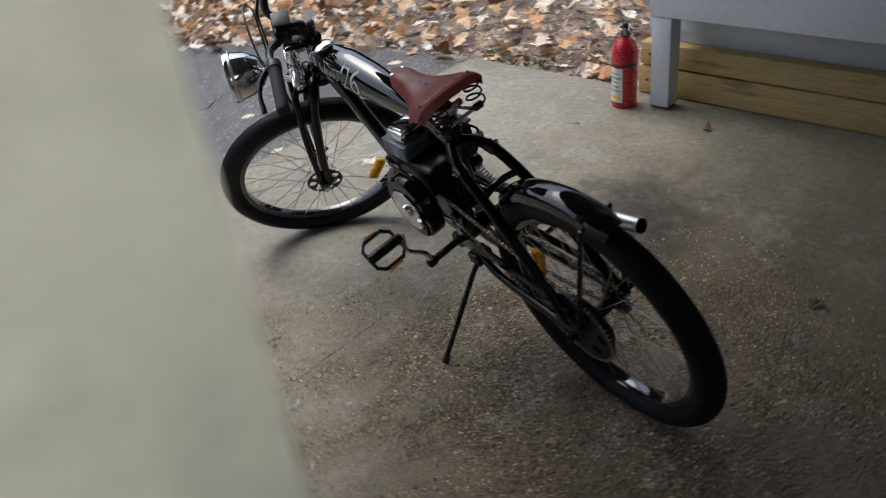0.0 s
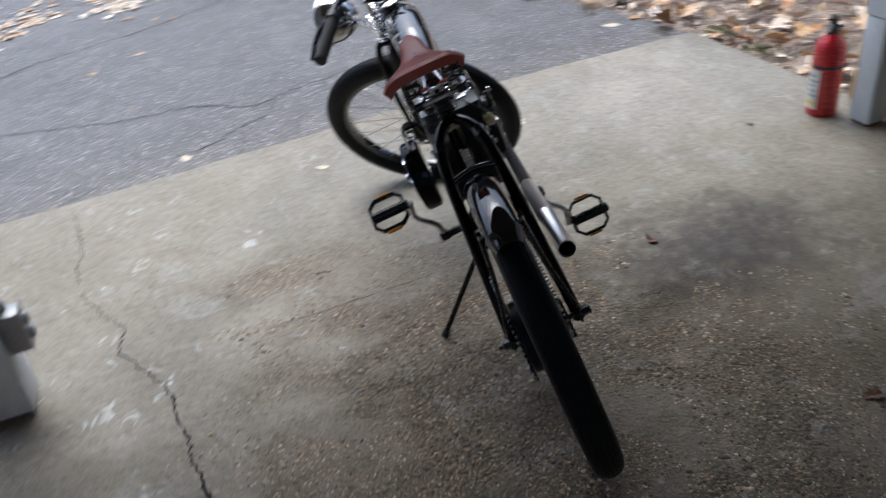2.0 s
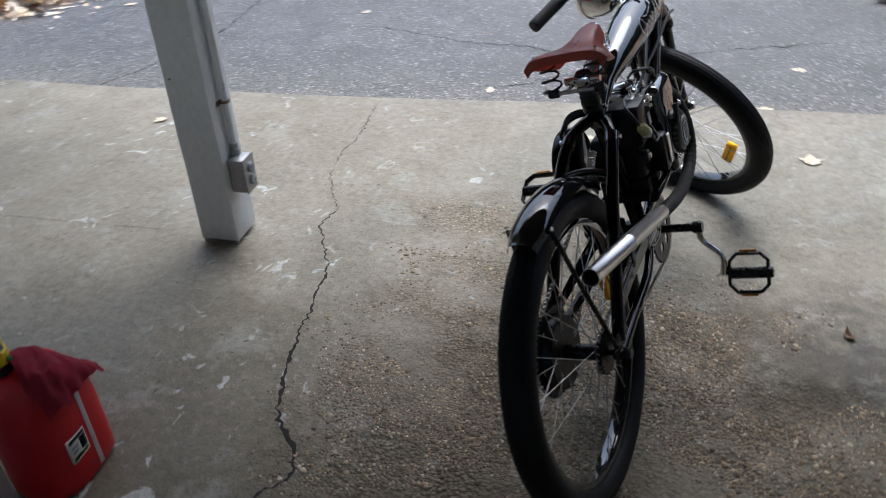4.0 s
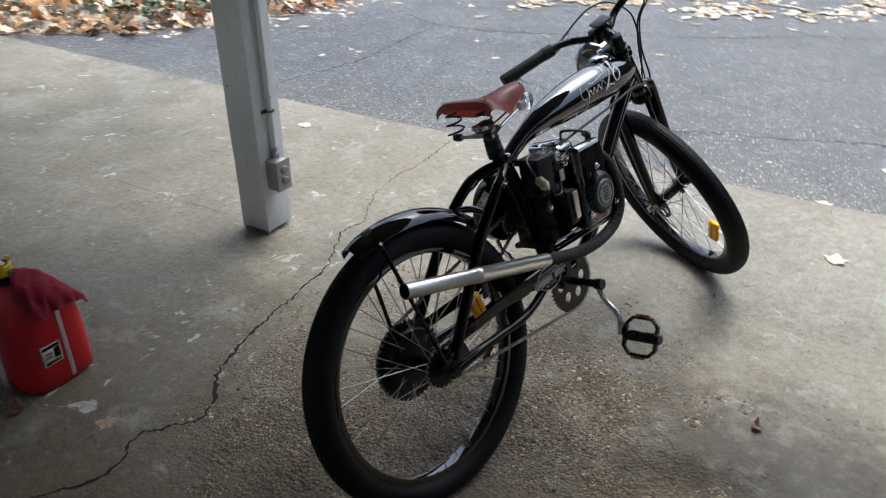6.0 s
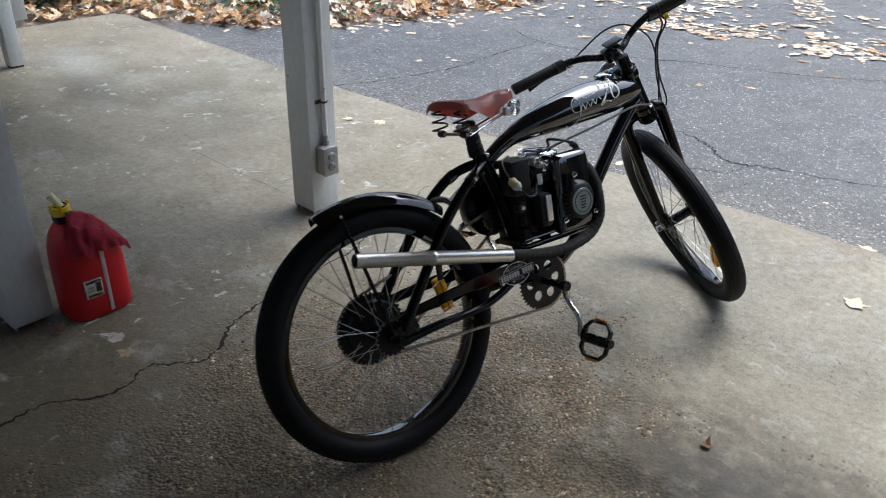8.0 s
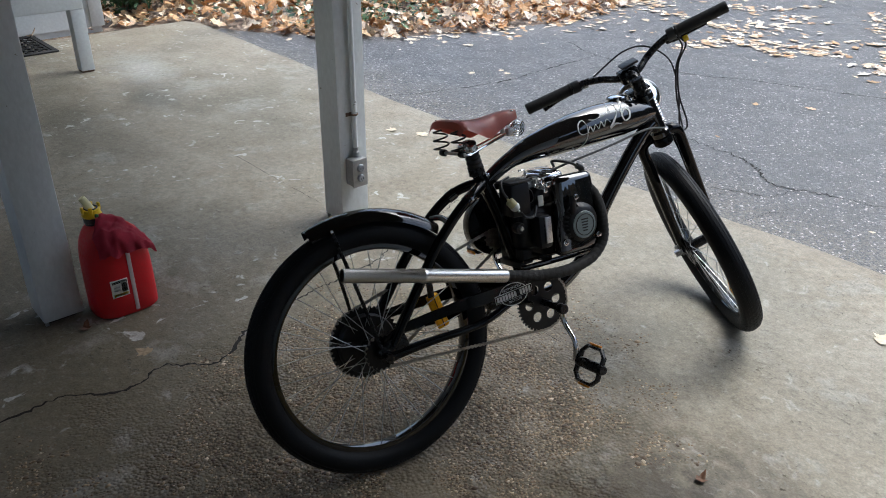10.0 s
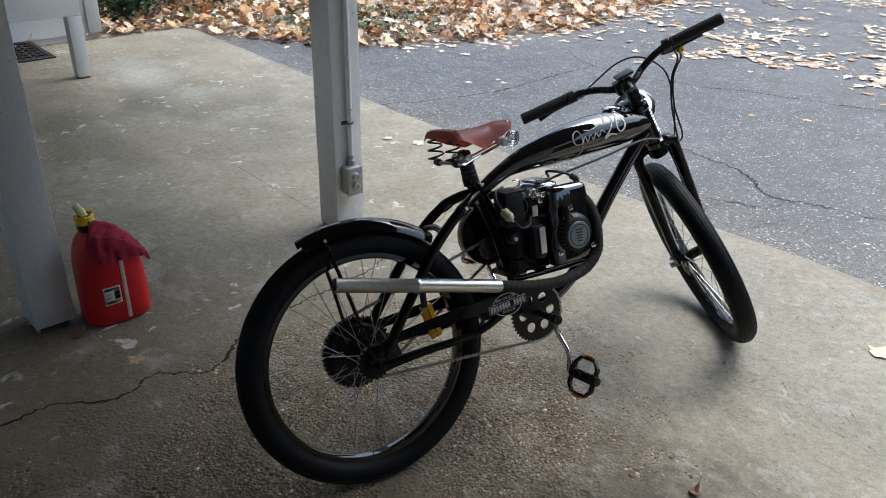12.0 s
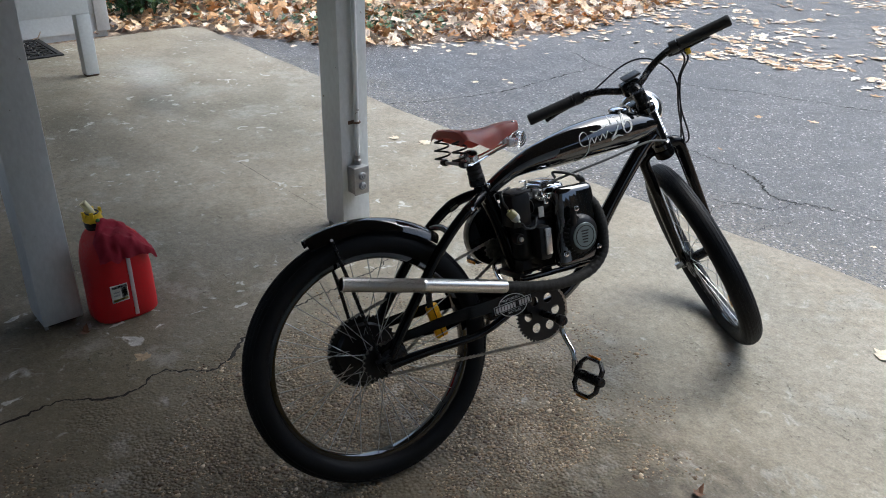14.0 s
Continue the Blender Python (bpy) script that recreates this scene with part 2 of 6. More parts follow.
DRY_LEAF = leaf_material("dry_leaf", [(0.0, (0.17, 0.075, 0.035)), (0.14, (0.48, 0.23, 0.08)), (0.34, (0.68, 0.42, 0.2)), (0.58, (0.8, 0.62, 0.43)), (0.85, (0.86, 0.77, 0.64)), (1.0, (0.66, 0.29, 0.06))])
PALE_LEAF = leaf_material("pale_dry_leaf", [(0.0, (0.6, 0.45, 0.28)), (0.6, (0.72, 0.62, 0.46)), (1.0, (0.66, 0.55, 0.2))])
DRIVE_LEAF = leaf_material("pale_driveway_leaf", [(0.0, (0.36, 0.19, 0.08)), (0.15, (0.6, 0.4, 0.22)), (0.4, (0.76, 0.6, 0.42)), (0.75, (0.84, 0.74, 0.6)), (0.92, (0.88, 0.82, 0.72)), (1.0, (0.66, 0.3, 0.07))])
DRIED_LEAF = leaf_material("tan_dry_leaf", [(0.0, (0.34, 0.25, 0.15)), (1.0, (0.42, 0.32, 0.2))])
BROWN_LEAF = leaf_material("brown_dry_leaf", [(0.0, (0.1, 0.05, 0.03)), (1.0, (0.2, 0.1, 0.05))])
GREEN_LEAF = leaf_material("green_leaf", [(0.0, (0.02, 0.05, 0.02)), (0.6, (0.04, 0.1, 0.03)), (1.0, (0.08, 0.16, 0.05))], 0.45)
STONE = leaf_material("aggregate_stone", [(0.0, (0.075, 0.052, 0.034)), (0.4, (0.19, 0.13, 0.072)), (0.75, (0.33, 0.24, 0.14)), (0.93, (0.46, 0.36, 0.23)), (1.0, (0.62, 0.53, 0.39))], 0.6)
DUFF_LEAF = leaf_material("leaf_duff", [(0.0, (0.14, 0.09, 0.065)), (0.5, (0.36, 0.27, 0.2)), (0.85, (0.54, 0.44, 0.34)), (1.0, (0.72, 0.62, 0.5))], 0.8)
WEED_LEAF = leaf_material("weed_leaf", [(0.0, (0.1, 0.13, 0.03)), (1.0, (0.24, 0.26, 0.07))], 0.6)
TWIG = leaf_material("twig_bark", [(0.0, (0.06, 0.04, 0.03)), (1.0, (0.16, 0.11, 0.07))], 0.85)


# ---- ground, driveway, slab ----
def surface(name, kind):
    """Concrete or asphalt with stains, worn aggregate, scuffs and some painted light and shade, at real size."""
    m = bpy.data.materials.new(name)
    m.use_nodes = True
    n, l = m.node_tree.nodes, m.node_tree.links
    p = n["Principled BSDF"]
    co = n.new("ShaderNodeTexCoord")

    def tex(scale, detail=5, rough=0.55, dist=0.0):
        t = n.new("ShaderNodeTexNoise")
        t.inputs["Scale"].default_value, t.inputs["Detail"].default_value = scale, detail
        t.inputs["Roughness"].default_value, t.inputs["Distortion"].default_value = rough, dist
        l.new(co.outputs["Object"], t.inputs["Vector"])
        return t.outputs["Fac"]

    def rng(v, a, b, lo=0.0, hi=1.0):
        r = n.new("ShaderNodeMapRange")
        for k, x in (("From Min", a), ("From Max", b), ("To Min", lo), ("To Max", hi)):
            r.inputs[k].default_value = x
        l.new(v, r.inputs["Value"])
        return r.outputs[0]

    def op(kind_, a, b):
        q = n.new("ShaderNodeMath")
        q.operation = kind_
        q.use_clamp = False
        for i, v in enumerate((a, b)):
            if isinstance(v, (int, float)):
                q.inputs[i].default_value = v
            else:
                l.new(v, q.inputs[i])
        return q.outputs[0]

    def mix(f, a, b):
        q = n.new("ShaderNodeMix")
        q.data_type = "RGBA"
        l.new(f, q.inputs["Factor"])
        for k, v in (("A", a), ("B", b)):
            if isinstance(v, tuple):
                q.inputs[k].default_value = (*v, 1)
            else:
                l.new(v, q.inputs[k])
        return q.outputs["Result"]

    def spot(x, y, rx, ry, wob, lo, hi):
        """A worn or stained patch, or one of painted light or shade, with a ragged edge."""
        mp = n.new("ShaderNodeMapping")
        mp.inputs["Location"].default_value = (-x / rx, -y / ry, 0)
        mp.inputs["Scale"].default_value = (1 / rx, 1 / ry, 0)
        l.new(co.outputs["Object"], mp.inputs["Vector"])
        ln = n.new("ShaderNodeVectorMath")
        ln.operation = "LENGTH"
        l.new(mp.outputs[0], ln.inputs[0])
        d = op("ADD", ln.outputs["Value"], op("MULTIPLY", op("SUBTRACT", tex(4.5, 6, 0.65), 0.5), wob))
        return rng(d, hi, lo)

    if kind == "concrete":
        c = mix(rng(tex(1.1, 4), 0.35, 0.65), (0.37, 0.32, 0.24), (0.48, 0.43, 0.34))
        c = mix(rng(tex(7, 6, 0.6), 0.45, 0.7), c, (0.36, 0.31, 0.23))
        worn = op("MULTIPLY", spot(0.0, -2.05, 0.85, 1.0, 1.1, 0.62, 1.05), op("MULTIPLY", rng(tex(8, 6, 0.7), 0.4, 0.55, 0.3, 1.0), rng(tex(2.4, 5, 0.6), 0.38, 0.52, 0.35, 1.0)))
        worn = op("MAXIMUM", worn, op("MULTIPLY", spot(-0.5, -0.98, 0.32, 0.2, 1.8, 0.4, 1.0), 0.45))
        vor = n.new("ShaderNodeTexVoronoi")
        vor.inputs["Scale"].default_value = 95
        l.new(co.outputs["Object"], vor.inputs["Vector"])
        gap = rng(vor.outputs["Distance"], 0.3, 0.55)
        sep = n.new("ShaderNodeSeparateColor")
        l.new(vor.outputs["Color"], sep.inputs[0])
        pebble = mix(sep.outputs[0], (0.2, 0.14, 0.078), (0.64, 0.5, 0.32))
        pebble = mix(gap, pebble, (0.085, 0.058, 0.036))
        c = mix(op("MULTIPLY", worn, 0.72), c, pebble)
        oil = spot(0.74, -1.58, 0.5, 0.38, 1.5, 0.35, 1.0)
        c = mix(op("MULTIPLY", oil, op("MULTIPLY", rng(tex(22, 5), 0.3, 0.55), 0.95)), c, (0.05, 0.042, 0.035))
        oil2 = spot(0.55, -2.3, 0.5, 0.5, 1.7, 0.5, 1.1)
        c = mix(op("MULTIPLY", oil2, op("MULTIPLY", rng(tex(9, 5), 0.4, 0.62), 0.35)), c, (0.14, 0.125, 0.09))
        c = mix(op("MULTIPLY", rng(tex(0.75, 6, 0.6), 0.48, 0.62), 0.6), c, (0.25, 0.236, 0.19))
        # dark stains, plus soft patches painting shade where the floor lies dimmer
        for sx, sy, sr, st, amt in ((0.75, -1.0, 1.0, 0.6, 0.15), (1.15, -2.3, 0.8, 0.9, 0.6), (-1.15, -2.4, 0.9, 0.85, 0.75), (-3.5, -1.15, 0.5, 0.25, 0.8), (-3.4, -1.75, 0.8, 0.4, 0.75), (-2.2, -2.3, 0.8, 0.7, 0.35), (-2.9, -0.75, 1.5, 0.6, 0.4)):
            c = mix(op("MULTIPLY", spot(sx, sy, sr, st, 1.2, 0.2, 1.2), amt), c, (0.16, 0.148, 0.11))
        for sx, sy, sr, st, amt in ((-0.1, -2.5, 1.7, 1.25, 0.62), (0.8, -1.75, 0.55, 0.5, 0.55)):
            c = mix(op("MULTIPLY", spot(sx, sy, sr, st, 1.2, 0.2, 1.2), amt), c, (0.2, 0.157, 0.093))
        # paler patch paints the daylight falling on the slab's outer corner
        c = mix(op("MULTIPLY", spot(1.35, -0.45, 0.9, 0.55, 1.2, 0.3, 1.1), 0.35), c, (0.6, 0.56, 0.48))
        scuff = op("MULTIPLY", op("MULTIPLY", rng(tex(13, 3, 0.5, 1.2), 0.63, 0.69), rng(tex(2.3, 3), 0.44, 0.58)), op("SUBTRACT", 1.0, op("MULTIPLY", worn, 0.75)))
        sx3 = n.new("ShaderNodeSeparateXYZ")
        l.new(co.outputs["Object"], sx3.inputs[0])
        c = mix(op("MULTIPLY", scuff, rng(sx3.outputs["X"], 0.3, -0.9, 0.3, 1.0)), c, (0.74, 0.73, 0.69))
        c = mix(op("MULTIPLY", rng(tex(3.2, 6, 0.7), 0.56, 0.64), 0.35), c, (0.56, 0.55, 0.5))
        c = mix(op("MULTIPLY", rng(tex(26, 6, 0.7), 0.52, 0.66), 0.4), c, (0.2, 0.185, 0.145))
        c = mix(op("MULTIPLY", rng(tex(38, 4, 0.6, 0.6), 0.6, 0.68), 0.3), c, (0.52, 0.5, 0.44))
        c = mix(op("MULTIPLY", spot(0.8, -1.6, 0.4, 0.3, 1.9, 0.3, 1.0), op("MULTIPLY", rng(tex(17, 6, 0.7), 0.36, 0.56), 0.8)), c, (0.055, 0.046, 0.038))
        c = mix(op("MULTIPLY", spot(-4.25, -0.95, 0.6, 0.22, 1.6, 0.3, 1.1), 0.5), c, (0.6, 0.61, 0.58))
        pits = op("MULTIPLY", rng(tex(60, 5, 0.65), 0.6, 0.67), rng(tex(3, 4), 0.42, 0.58))
        c = mix(op("MULTIPLY", pits, 0.7), c, (0.09, 0.075, 0.052))
        speck = op("MULTIPLY", rng(tex(140, 2), 0.3, 0.7, 0.84, 1.16), rng(tex(34, 6, 0.7), 0.32, 0.68, 0.78, 1.18))
        rough = op("ADD", rng(tex(3.0, 5), 0.3, 0.7, 0.42, 0.62), op("MULTIPLY", worn, 0.2))
        height = op("SUBTRACT", op("ADD", op("MULTIPLY", tex(60, 5, 0.65), 0.3), op("MULTIPLY", tex(5, 3), 0.35)), op("ADD", op("MULTIPLY", op("MULTIPLY", vor.outputs["Distance"], worn), 1.1), op("MULTIPLY", pits, 0.5)))
        strength, dist = 0.9, 0.009
    else:
        c = mix(rng(tex(0.8, 5), 0.3, 0.7), (0.052, 0.049, 0.045), (0.15, 0.143, 0.136))
        c = mix(op("MULTIPLY", rng(tex(2.2, 6, 0.68, 0.8), 0.46, 0.62), 0.6), c, (0.047, 0.046, 0.047))
        c = mix(op("MULTIPLY", rng(tex(5, 6, 0.65), 0.48, 0.66), 0.5), c, (0.215, 0.21, 0.2))
        vor = n.new("ShaderNodeTexVoronoi")
        vor.inputs["Scale"].default_value = 110
        l.new(co.outputs["Object"], vor.inputs["Vector"])
        sep = n.new("ShaderNodeSeparateColor")
        l.new(vor.outputs["Color"], sep.inputs[0])
        sxyz = n.new("ShaderNodeSeparateXYZ")
        l.new(co.outputs["Object"], sxyz.inputs[0])
        strip = op("MULTIPLY", rng(op("ADD", sxyz.outputs["Y"], op("MULTIPLY", op("SUBTRACT", tex(3.5, 5, 0.65), 0.5), 0.5)), 0.5, 0.05), rng(tex(70, 3, 0.6), 0.38, 0.58))
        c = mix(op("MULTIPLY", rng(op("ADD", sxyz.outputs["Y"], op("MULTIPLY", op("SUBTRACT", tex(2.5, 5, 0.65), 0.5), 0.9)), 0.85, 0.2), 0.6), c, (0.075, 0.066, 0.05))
        c = mix(op("MULTIPLY", strip, 0.7), c, (0.26, 0.22, 0.16))
        c = mix(op("MULTIPLY", rng(sep.outputs[0], 0.7, 0.9), 0.55), c, (0.29, 0.287, 0.29))
        c = mix(rng(sep.outputs[0], 0.93, 0.96), c, (0.58, 0.52, 0.52))
        c = mix(rng(sep.outputs[1], 0.6, 0.8), c, (0.03, 0.032, 0.037))
        speck = op("MULTIPLY", rng(tex(230, 3, 0.7), 0.34, 0.66, 0.3, 1.65), rng(tex(30, 4, 0.65), 0.3, 0.7, 0.78, 1.22))
        rough = rng(tex(2.0, 5), 0.3, 0.7, 0.28, 0.5)
        height = op("ADD", op("MULTIPLY", tex(4, 3), 0.6), op("SUBTRACT", tex(60, 4, 0.7), op("MULTIPLY", vor.outputs["Distance"], 0.7)))
        strength, dist = 0.7, 0.005
    sc = n.new("ShaderNodeVectorMath")
    sc.operation = "SCALE"
    l.new(c, sc.inputs[0])
    l.new(op("MULTIPLY", speck, 0.76 if kind == "concrete" else 0.82), sc.inputs["Scale"])
    l.new(sc.outputs[0], p.inputs["Base Color"])
    l.new(rough, p.inputs["Roughness"])
    p.inputs["Specular IOR Level"].default_value = 0.28 if kind == "concrete" else 0.68
    b = n.new("ShaderNodeBump")
    b.inputs["Strength"].default_value, b.inputs["Distance"].default_value = strength, dist
    l.new(height, b.inputs["Height"])
    l.new(b.outputs[0], p.inputs["Normal"])
    return m


CONCRETE = surface("worn_concrete", "concrete")
ASPHALT = surface("grey_asphalt", "asphalt")
SOIL = mat("leafy_soil", (0.16, 0.12, 0.09), 0.9, 0, 0.3, 6, 0.6, 45, 1.0, 40, tint=(0.3, 0.23, 0.175))
CRACK = mat("crack_dirt", (0.018, 0.016, 0.013), 0.95, 0, 0.3, 20, 0.3, 100)

SLAB_X0, SLAB_X1 = -5.45, 1.92


def polygon(name, pts, z0, z1, material):
    bm = bmesh.new()
    f = bm.faces.new([bm.verts.new((x, y, z1)) for x, y in pts])
    g = bmesh.ops.extrude_face_region(bm, geom=[f])
    bmesh.ops.translate(bm, vec=(0, 0, z0 - z1), verts=[v for v in g["geom"] if isinstance(v, bmesh.types.BMVert)])
    return part(name, bm, material, smooth=False)


# ground sheet with gentle unevenness, out to the horizon
bm = bmesh.new()
xs = [-400, -120, -40, -20] + [-12 + i * 0.5 for i in range(49)] + [20, 40, 120, 400]
ys = [-400, -120, -40, -20] + [-12 + i * 0.5 for i in range(49)] + [20, 40, 120, 400]
grid = [[bm.verts.new((x, y, -0.05 + (0.03 * noise.noise((x * 0.5, y * 0.5, 0)) if abs(x) < 12.5 and abs(y) < 12.5 else 0))) for y in ys] for x in xs]
for a, b in zip(grid, grid[1:]):
    for k in range(len(ys) - 1):
        bm.faces.new((a[k], b[k], b[k + 1], a[k + 1]))
ground = tagged(part("ground", bm, SOIL), "brown leaf-strewn soil round the driveway", "ground", kind="structure")

# an unseen wall of trees beyond the bank, tall to the east, low and far to the north-west
# added to darken low reflections and hold back low skylight
WOODS = mat("distant_woods", (0.03, 0.032, 0.018), 0.95, 0, 0.6, 0.35, 0.5, 2.0, tint=(0.07, 0.05, 0.03))
bm = bmesh.new()
rows = []
for i in range(181):
    az = -40 + i
    tall = float(np.interp(az, (-40, 70, 100, 140), (11.0, 11.0, 6.0, 5.0)))
    far = 24 + 2.5 * noise.noise((i * 0.07, 3, 0))
    top = tall * (1 + 0.16 * noise.noise((i * 0.11, 0, 0)) + 0.12 * noise.noise((i * 0.5, 7, 0)))
    c, q = math.cos(radians(az)), math.sin(radians(az))
    rows.append([bm.verts.new(((far + d) * c, (far + d) * q, z)) for d, z in ((0, -0.2), (0, top * 0.6), (1.2, top), (3.0, top * 0.98), (3.0, -0.2))])
for a, b in zip(rows, rows[1:]):
    for k in range(4):
        bm.faces.new((a[k], a[k + 1], b[k + 1], b[k]))
tagged(part("backdrop", bm, WOODS, smooth=False), "unseen dark wall of distant woods round the clearing", "woods", kind="structure")

ROAD_Z = -0.024


def slab_edge(x):
    """The slab's slightly bowed front edge."""
    return float(np.interp(x, (-5.45, -4.0, -2.5, -1.2, -0.4, 0.2, 0.8, 1.92), (0.02, 0.0, -0.03, 0.0, 0.05, 0.085, 0.095, 0.09)))


LEFT = [(-5.45, -0.06), (-5.3, 0.06), (-4.9, 0.2), (-4.36, 0.6), (-3.95, 1.05), (-3.65, 1.7), (-3.45, 2.6), (-3.6, 4.2), (-4.2, 7.0), (-5, 12), (-6, 30)]
RIGHT = [(3.0, 30), (1.2, 9.0), (0.6, 5.0), (0.9, 3.0), (1.3, 2.1), (1.65, 1.4), (1.85, 0.7), (1.92, 0.25), (1.92, -0.06)]
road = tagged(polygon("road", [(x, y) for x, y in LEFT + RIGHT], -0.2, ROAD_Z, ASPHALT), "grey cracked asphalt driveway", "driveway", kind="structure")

slab_pts = [(SLAB_X0, -4.3), (SLAB_X1, -4.3), (SLAB_X1, 0.06), (SLAB_X1 - 0.03, 0.088)]
slab_pts += [(x, slab_edge(x) + 0.008 * noise.noise((x * 3, 0, 0)) + 0.004 * noise.noise((x * 17, 3, 0))) for x in np.linspace(1.8, -5.3, 110)] + [(SLAB_X0, -0.04)]
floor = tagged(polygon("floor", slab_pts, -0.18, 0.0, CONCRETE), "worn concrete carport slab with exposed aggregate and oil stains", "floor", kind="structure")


def crack(name, pts, width, z, seed, label, wob=0.018):
    """A ragged dark fissure along a line."""
    rnd = random.Random(seed)
    q = spline([(x, y, 0) for x, y in pts], 14)
    bm = bmesh.new()
    rows = []
    for i, v in enumerate(q):
        t = (q[min(i + 1, len(q) - 1)] - q[max(i - 1, 0)]).normalized()
        nrm = Vector((-t.y, t.x, 0))
        v = v + nrm * (wob * noise.noise((v.x * 14 + seed, v.y * 14, 0)) + wob * 1.1 * noise.noise((v.x * 55, v.y * 55, seed)))
        w = width * rnd.uniform(0.35, 1.3) * (0.35 + 1.1 * abs(noise.noise((v.x * 5, v.y * 5, seed + 9)))) * (1 if v.y < -1.9 or v.y > 0 else max(0.35, 1 - (v.y + 1.9) * 0.6)) * (0.25 if i in (0, len(q) - 1) else 1)
        rows.append((bm.verts.new((v + nrm * w / 2) + Vector((0, 0, z))), bm.verts.new((v - nrm * w / 2) + Vector((0, 0, z)))))
    for a, b in zip(rows, rows[1:]):
        bm.faces.new((a[0], b[0], b[1], a[1]))
    ob = part(name, bm, CRACK, smooth=False)
    return tagged(ob, label, "crack", kind="structure")


crack("crack", [(-0.88, -3.9), (-0.82, -3.3), (-0.83, -2.77), (-0.83, -2.62), (-0.74, -2.46), (-0.78, -2.34), (-0.74, -2.25), (-0.69, -2.17), (-0.8, -2.0), (-0.85, -1.84), (-0.87, -1.7), (-0.88, -1.59), (-0.9, -1.4), (-0.95, -1.27), (-1.03, -1.11), (-1.0, -1.02), (-1.04, -0.94), (-1.11, -0.78), (-1.14, -0.59), (-1.12, -0.4), (-1.13, -0.3), (-1.14, -0.15), (-1.15, 0.0)], 0.0175, 0.0012, 3, "dark jagged crack across the concrete slab", 0.011)
crack("crack", [(-0.6, -1.25), (-0.35, -1.245), (-0.05, -1.24)], 0.006, 0.0012, 4, "fine straight hairline crack in the concrete", 0.003)
crack("crack", [(-2.3, -1.25), (-1.9, -1.25), (-1.5, -1.24)], 0.006, 0.0012, 5, "fine straight hairline crack in the concrete", 0.003)
AC = "ragged crack in the grey asphalt driveway"
crack("crack", [(-2.68, 0.03), (-2.56, 0.32), (-2.48, 0.61), (-2.43, 0.93), (-2.45, 1.24), (-2.47, 1.93)], 0.014, ROAD_Z + 0.0014, 6, AC)
crack("crack", [(-2.9, 2.1), (-2.49, 1.93), (-2.08, 1.95), (-1.6, 2.1), (-1.34, 2.25), (-0.75, 2.47), (-0.4, 2.65), (0.0, 2.92), (0.3, 3.03), (0.67, 3.25)], 0.015, ROAD_Z + 0.0017, 9, AC)
crack("crack", [(-1.5, 1.08), (-1.01, 0.9), (-0.8, 0.86), (-0.64, 0.84), (-0.52, 0.8), (-0.43, 0.74), (-0.32, 0.64), (-0.2, 0.665), (-0.1, 0.71), (0.04, 0.75), (0.22, 0.8), (0.42, 0.87), (0.63, 0.95), (0.95, 1.05)], 0.0145, ROAD_Z + 0.002, 7, AC, 0.024)
crack("crack", [(-0.19, 0.655), (-0.23, 0.48), (-0.36, 0.43), (-0.46, 0.37), (-0.53, 0.3), (-0.71, 0.25)], 0.01, ROAD_Z + 0.0023, 8, AC)
crack("crack", [(-0.36, 0.43), (-0.41, 0.33), (-0.4, 0.2)], 0.008, ROAD_Z + 0.0026, 10, AC)
crack("crack", [(-0.09, 0.44), (-0.15, 0.26), (-0.16, 0.15)], 0.006, ROAD_Z + 0.0029, 11, AC)
crack("joint", [(x, slab_edge(x) + 0.008) for x in (-5.0, -4.2, -3.4, -2.2, -1.2, -0.6, 0.0, 0.6, 1.2, 1.88)], 0.045, ROAD_Z + 0.0032, 12, "dark gap between slab and asphalt", 0.006)

# ---- house walls, ceiling of the carport ----
WALL = dict(kind="structure")


def wall(name, lo, hi, material, label):
    return tagged(part(name, box(lo, hi, 0), material, smooth=False), label, "wall", **WALL)


CEIL_Z = 2.35
FILL_X0, FILL_X1, FILL_Z0, FILL_Z1 = -2.1, -0.9, 1.15, 2.2
BACK_Y = -4.2
# the added, unseen back wall, with one opening over a sill for a fill lamp
bm = bmesh.new()
for lo, hi in (((-5.75, BACK_Y - 0.2, -0.1), (FILL_X0, BACK_Y, CEIL_Z)), ((FILL_X1, BACK_Y - 0.2, -0.1), (1.96, BACK_Y, CEIL_Z)), ((FILL_X0, BACK_Y - 0.2, -0.1), (FILL_X1, BACK_Y, FILL_Z0)), ((FILL_X0, BACK_Y - 0.2, FILL_Z1), (FILL_X1, BACK_Y, CEIL_Z))):
    box(lo, hi, 0, 1, bm)
tagged(part("wall_south", bm, SIDING, smooth=False), "unseen grey painted back wall of the carport with an added opening", "wall", **WALL)
# its unseen upper part stops below the ceiling to let side light in
east = wall("wall_east", (1.96, BACK_Y - 0.2, -0.1), (2.16, -1.0, 2.0), SIDING, "pale grey painted siding wall above timbers")
west = wall("wall_west", (-5.95, BACK_Y - 0.2, -0.1), (-5.75, -0.66, CEIL_Z), WHITE_SIDING, "white painted clapboard wall")
# out-of-view roof; the stepped front edge sets how far daylight reaches
bm = box((-6.4, BACK_Y - 0.5, CEIL_Z), (3.0, -0.45, CEIL_Z + 0.2), 0)
box((-6.4, -0.452, CEIL_Z + 0.002), (-1.3, -0.12, CEIL_Z + 0.198), 0, 1, bm)
tagged(part("ceiling", bm, CEIL_PAINT, smooth=False), "unseen dark carport ceiling, its edge set to shade the slab", "ceiling", **WALL)


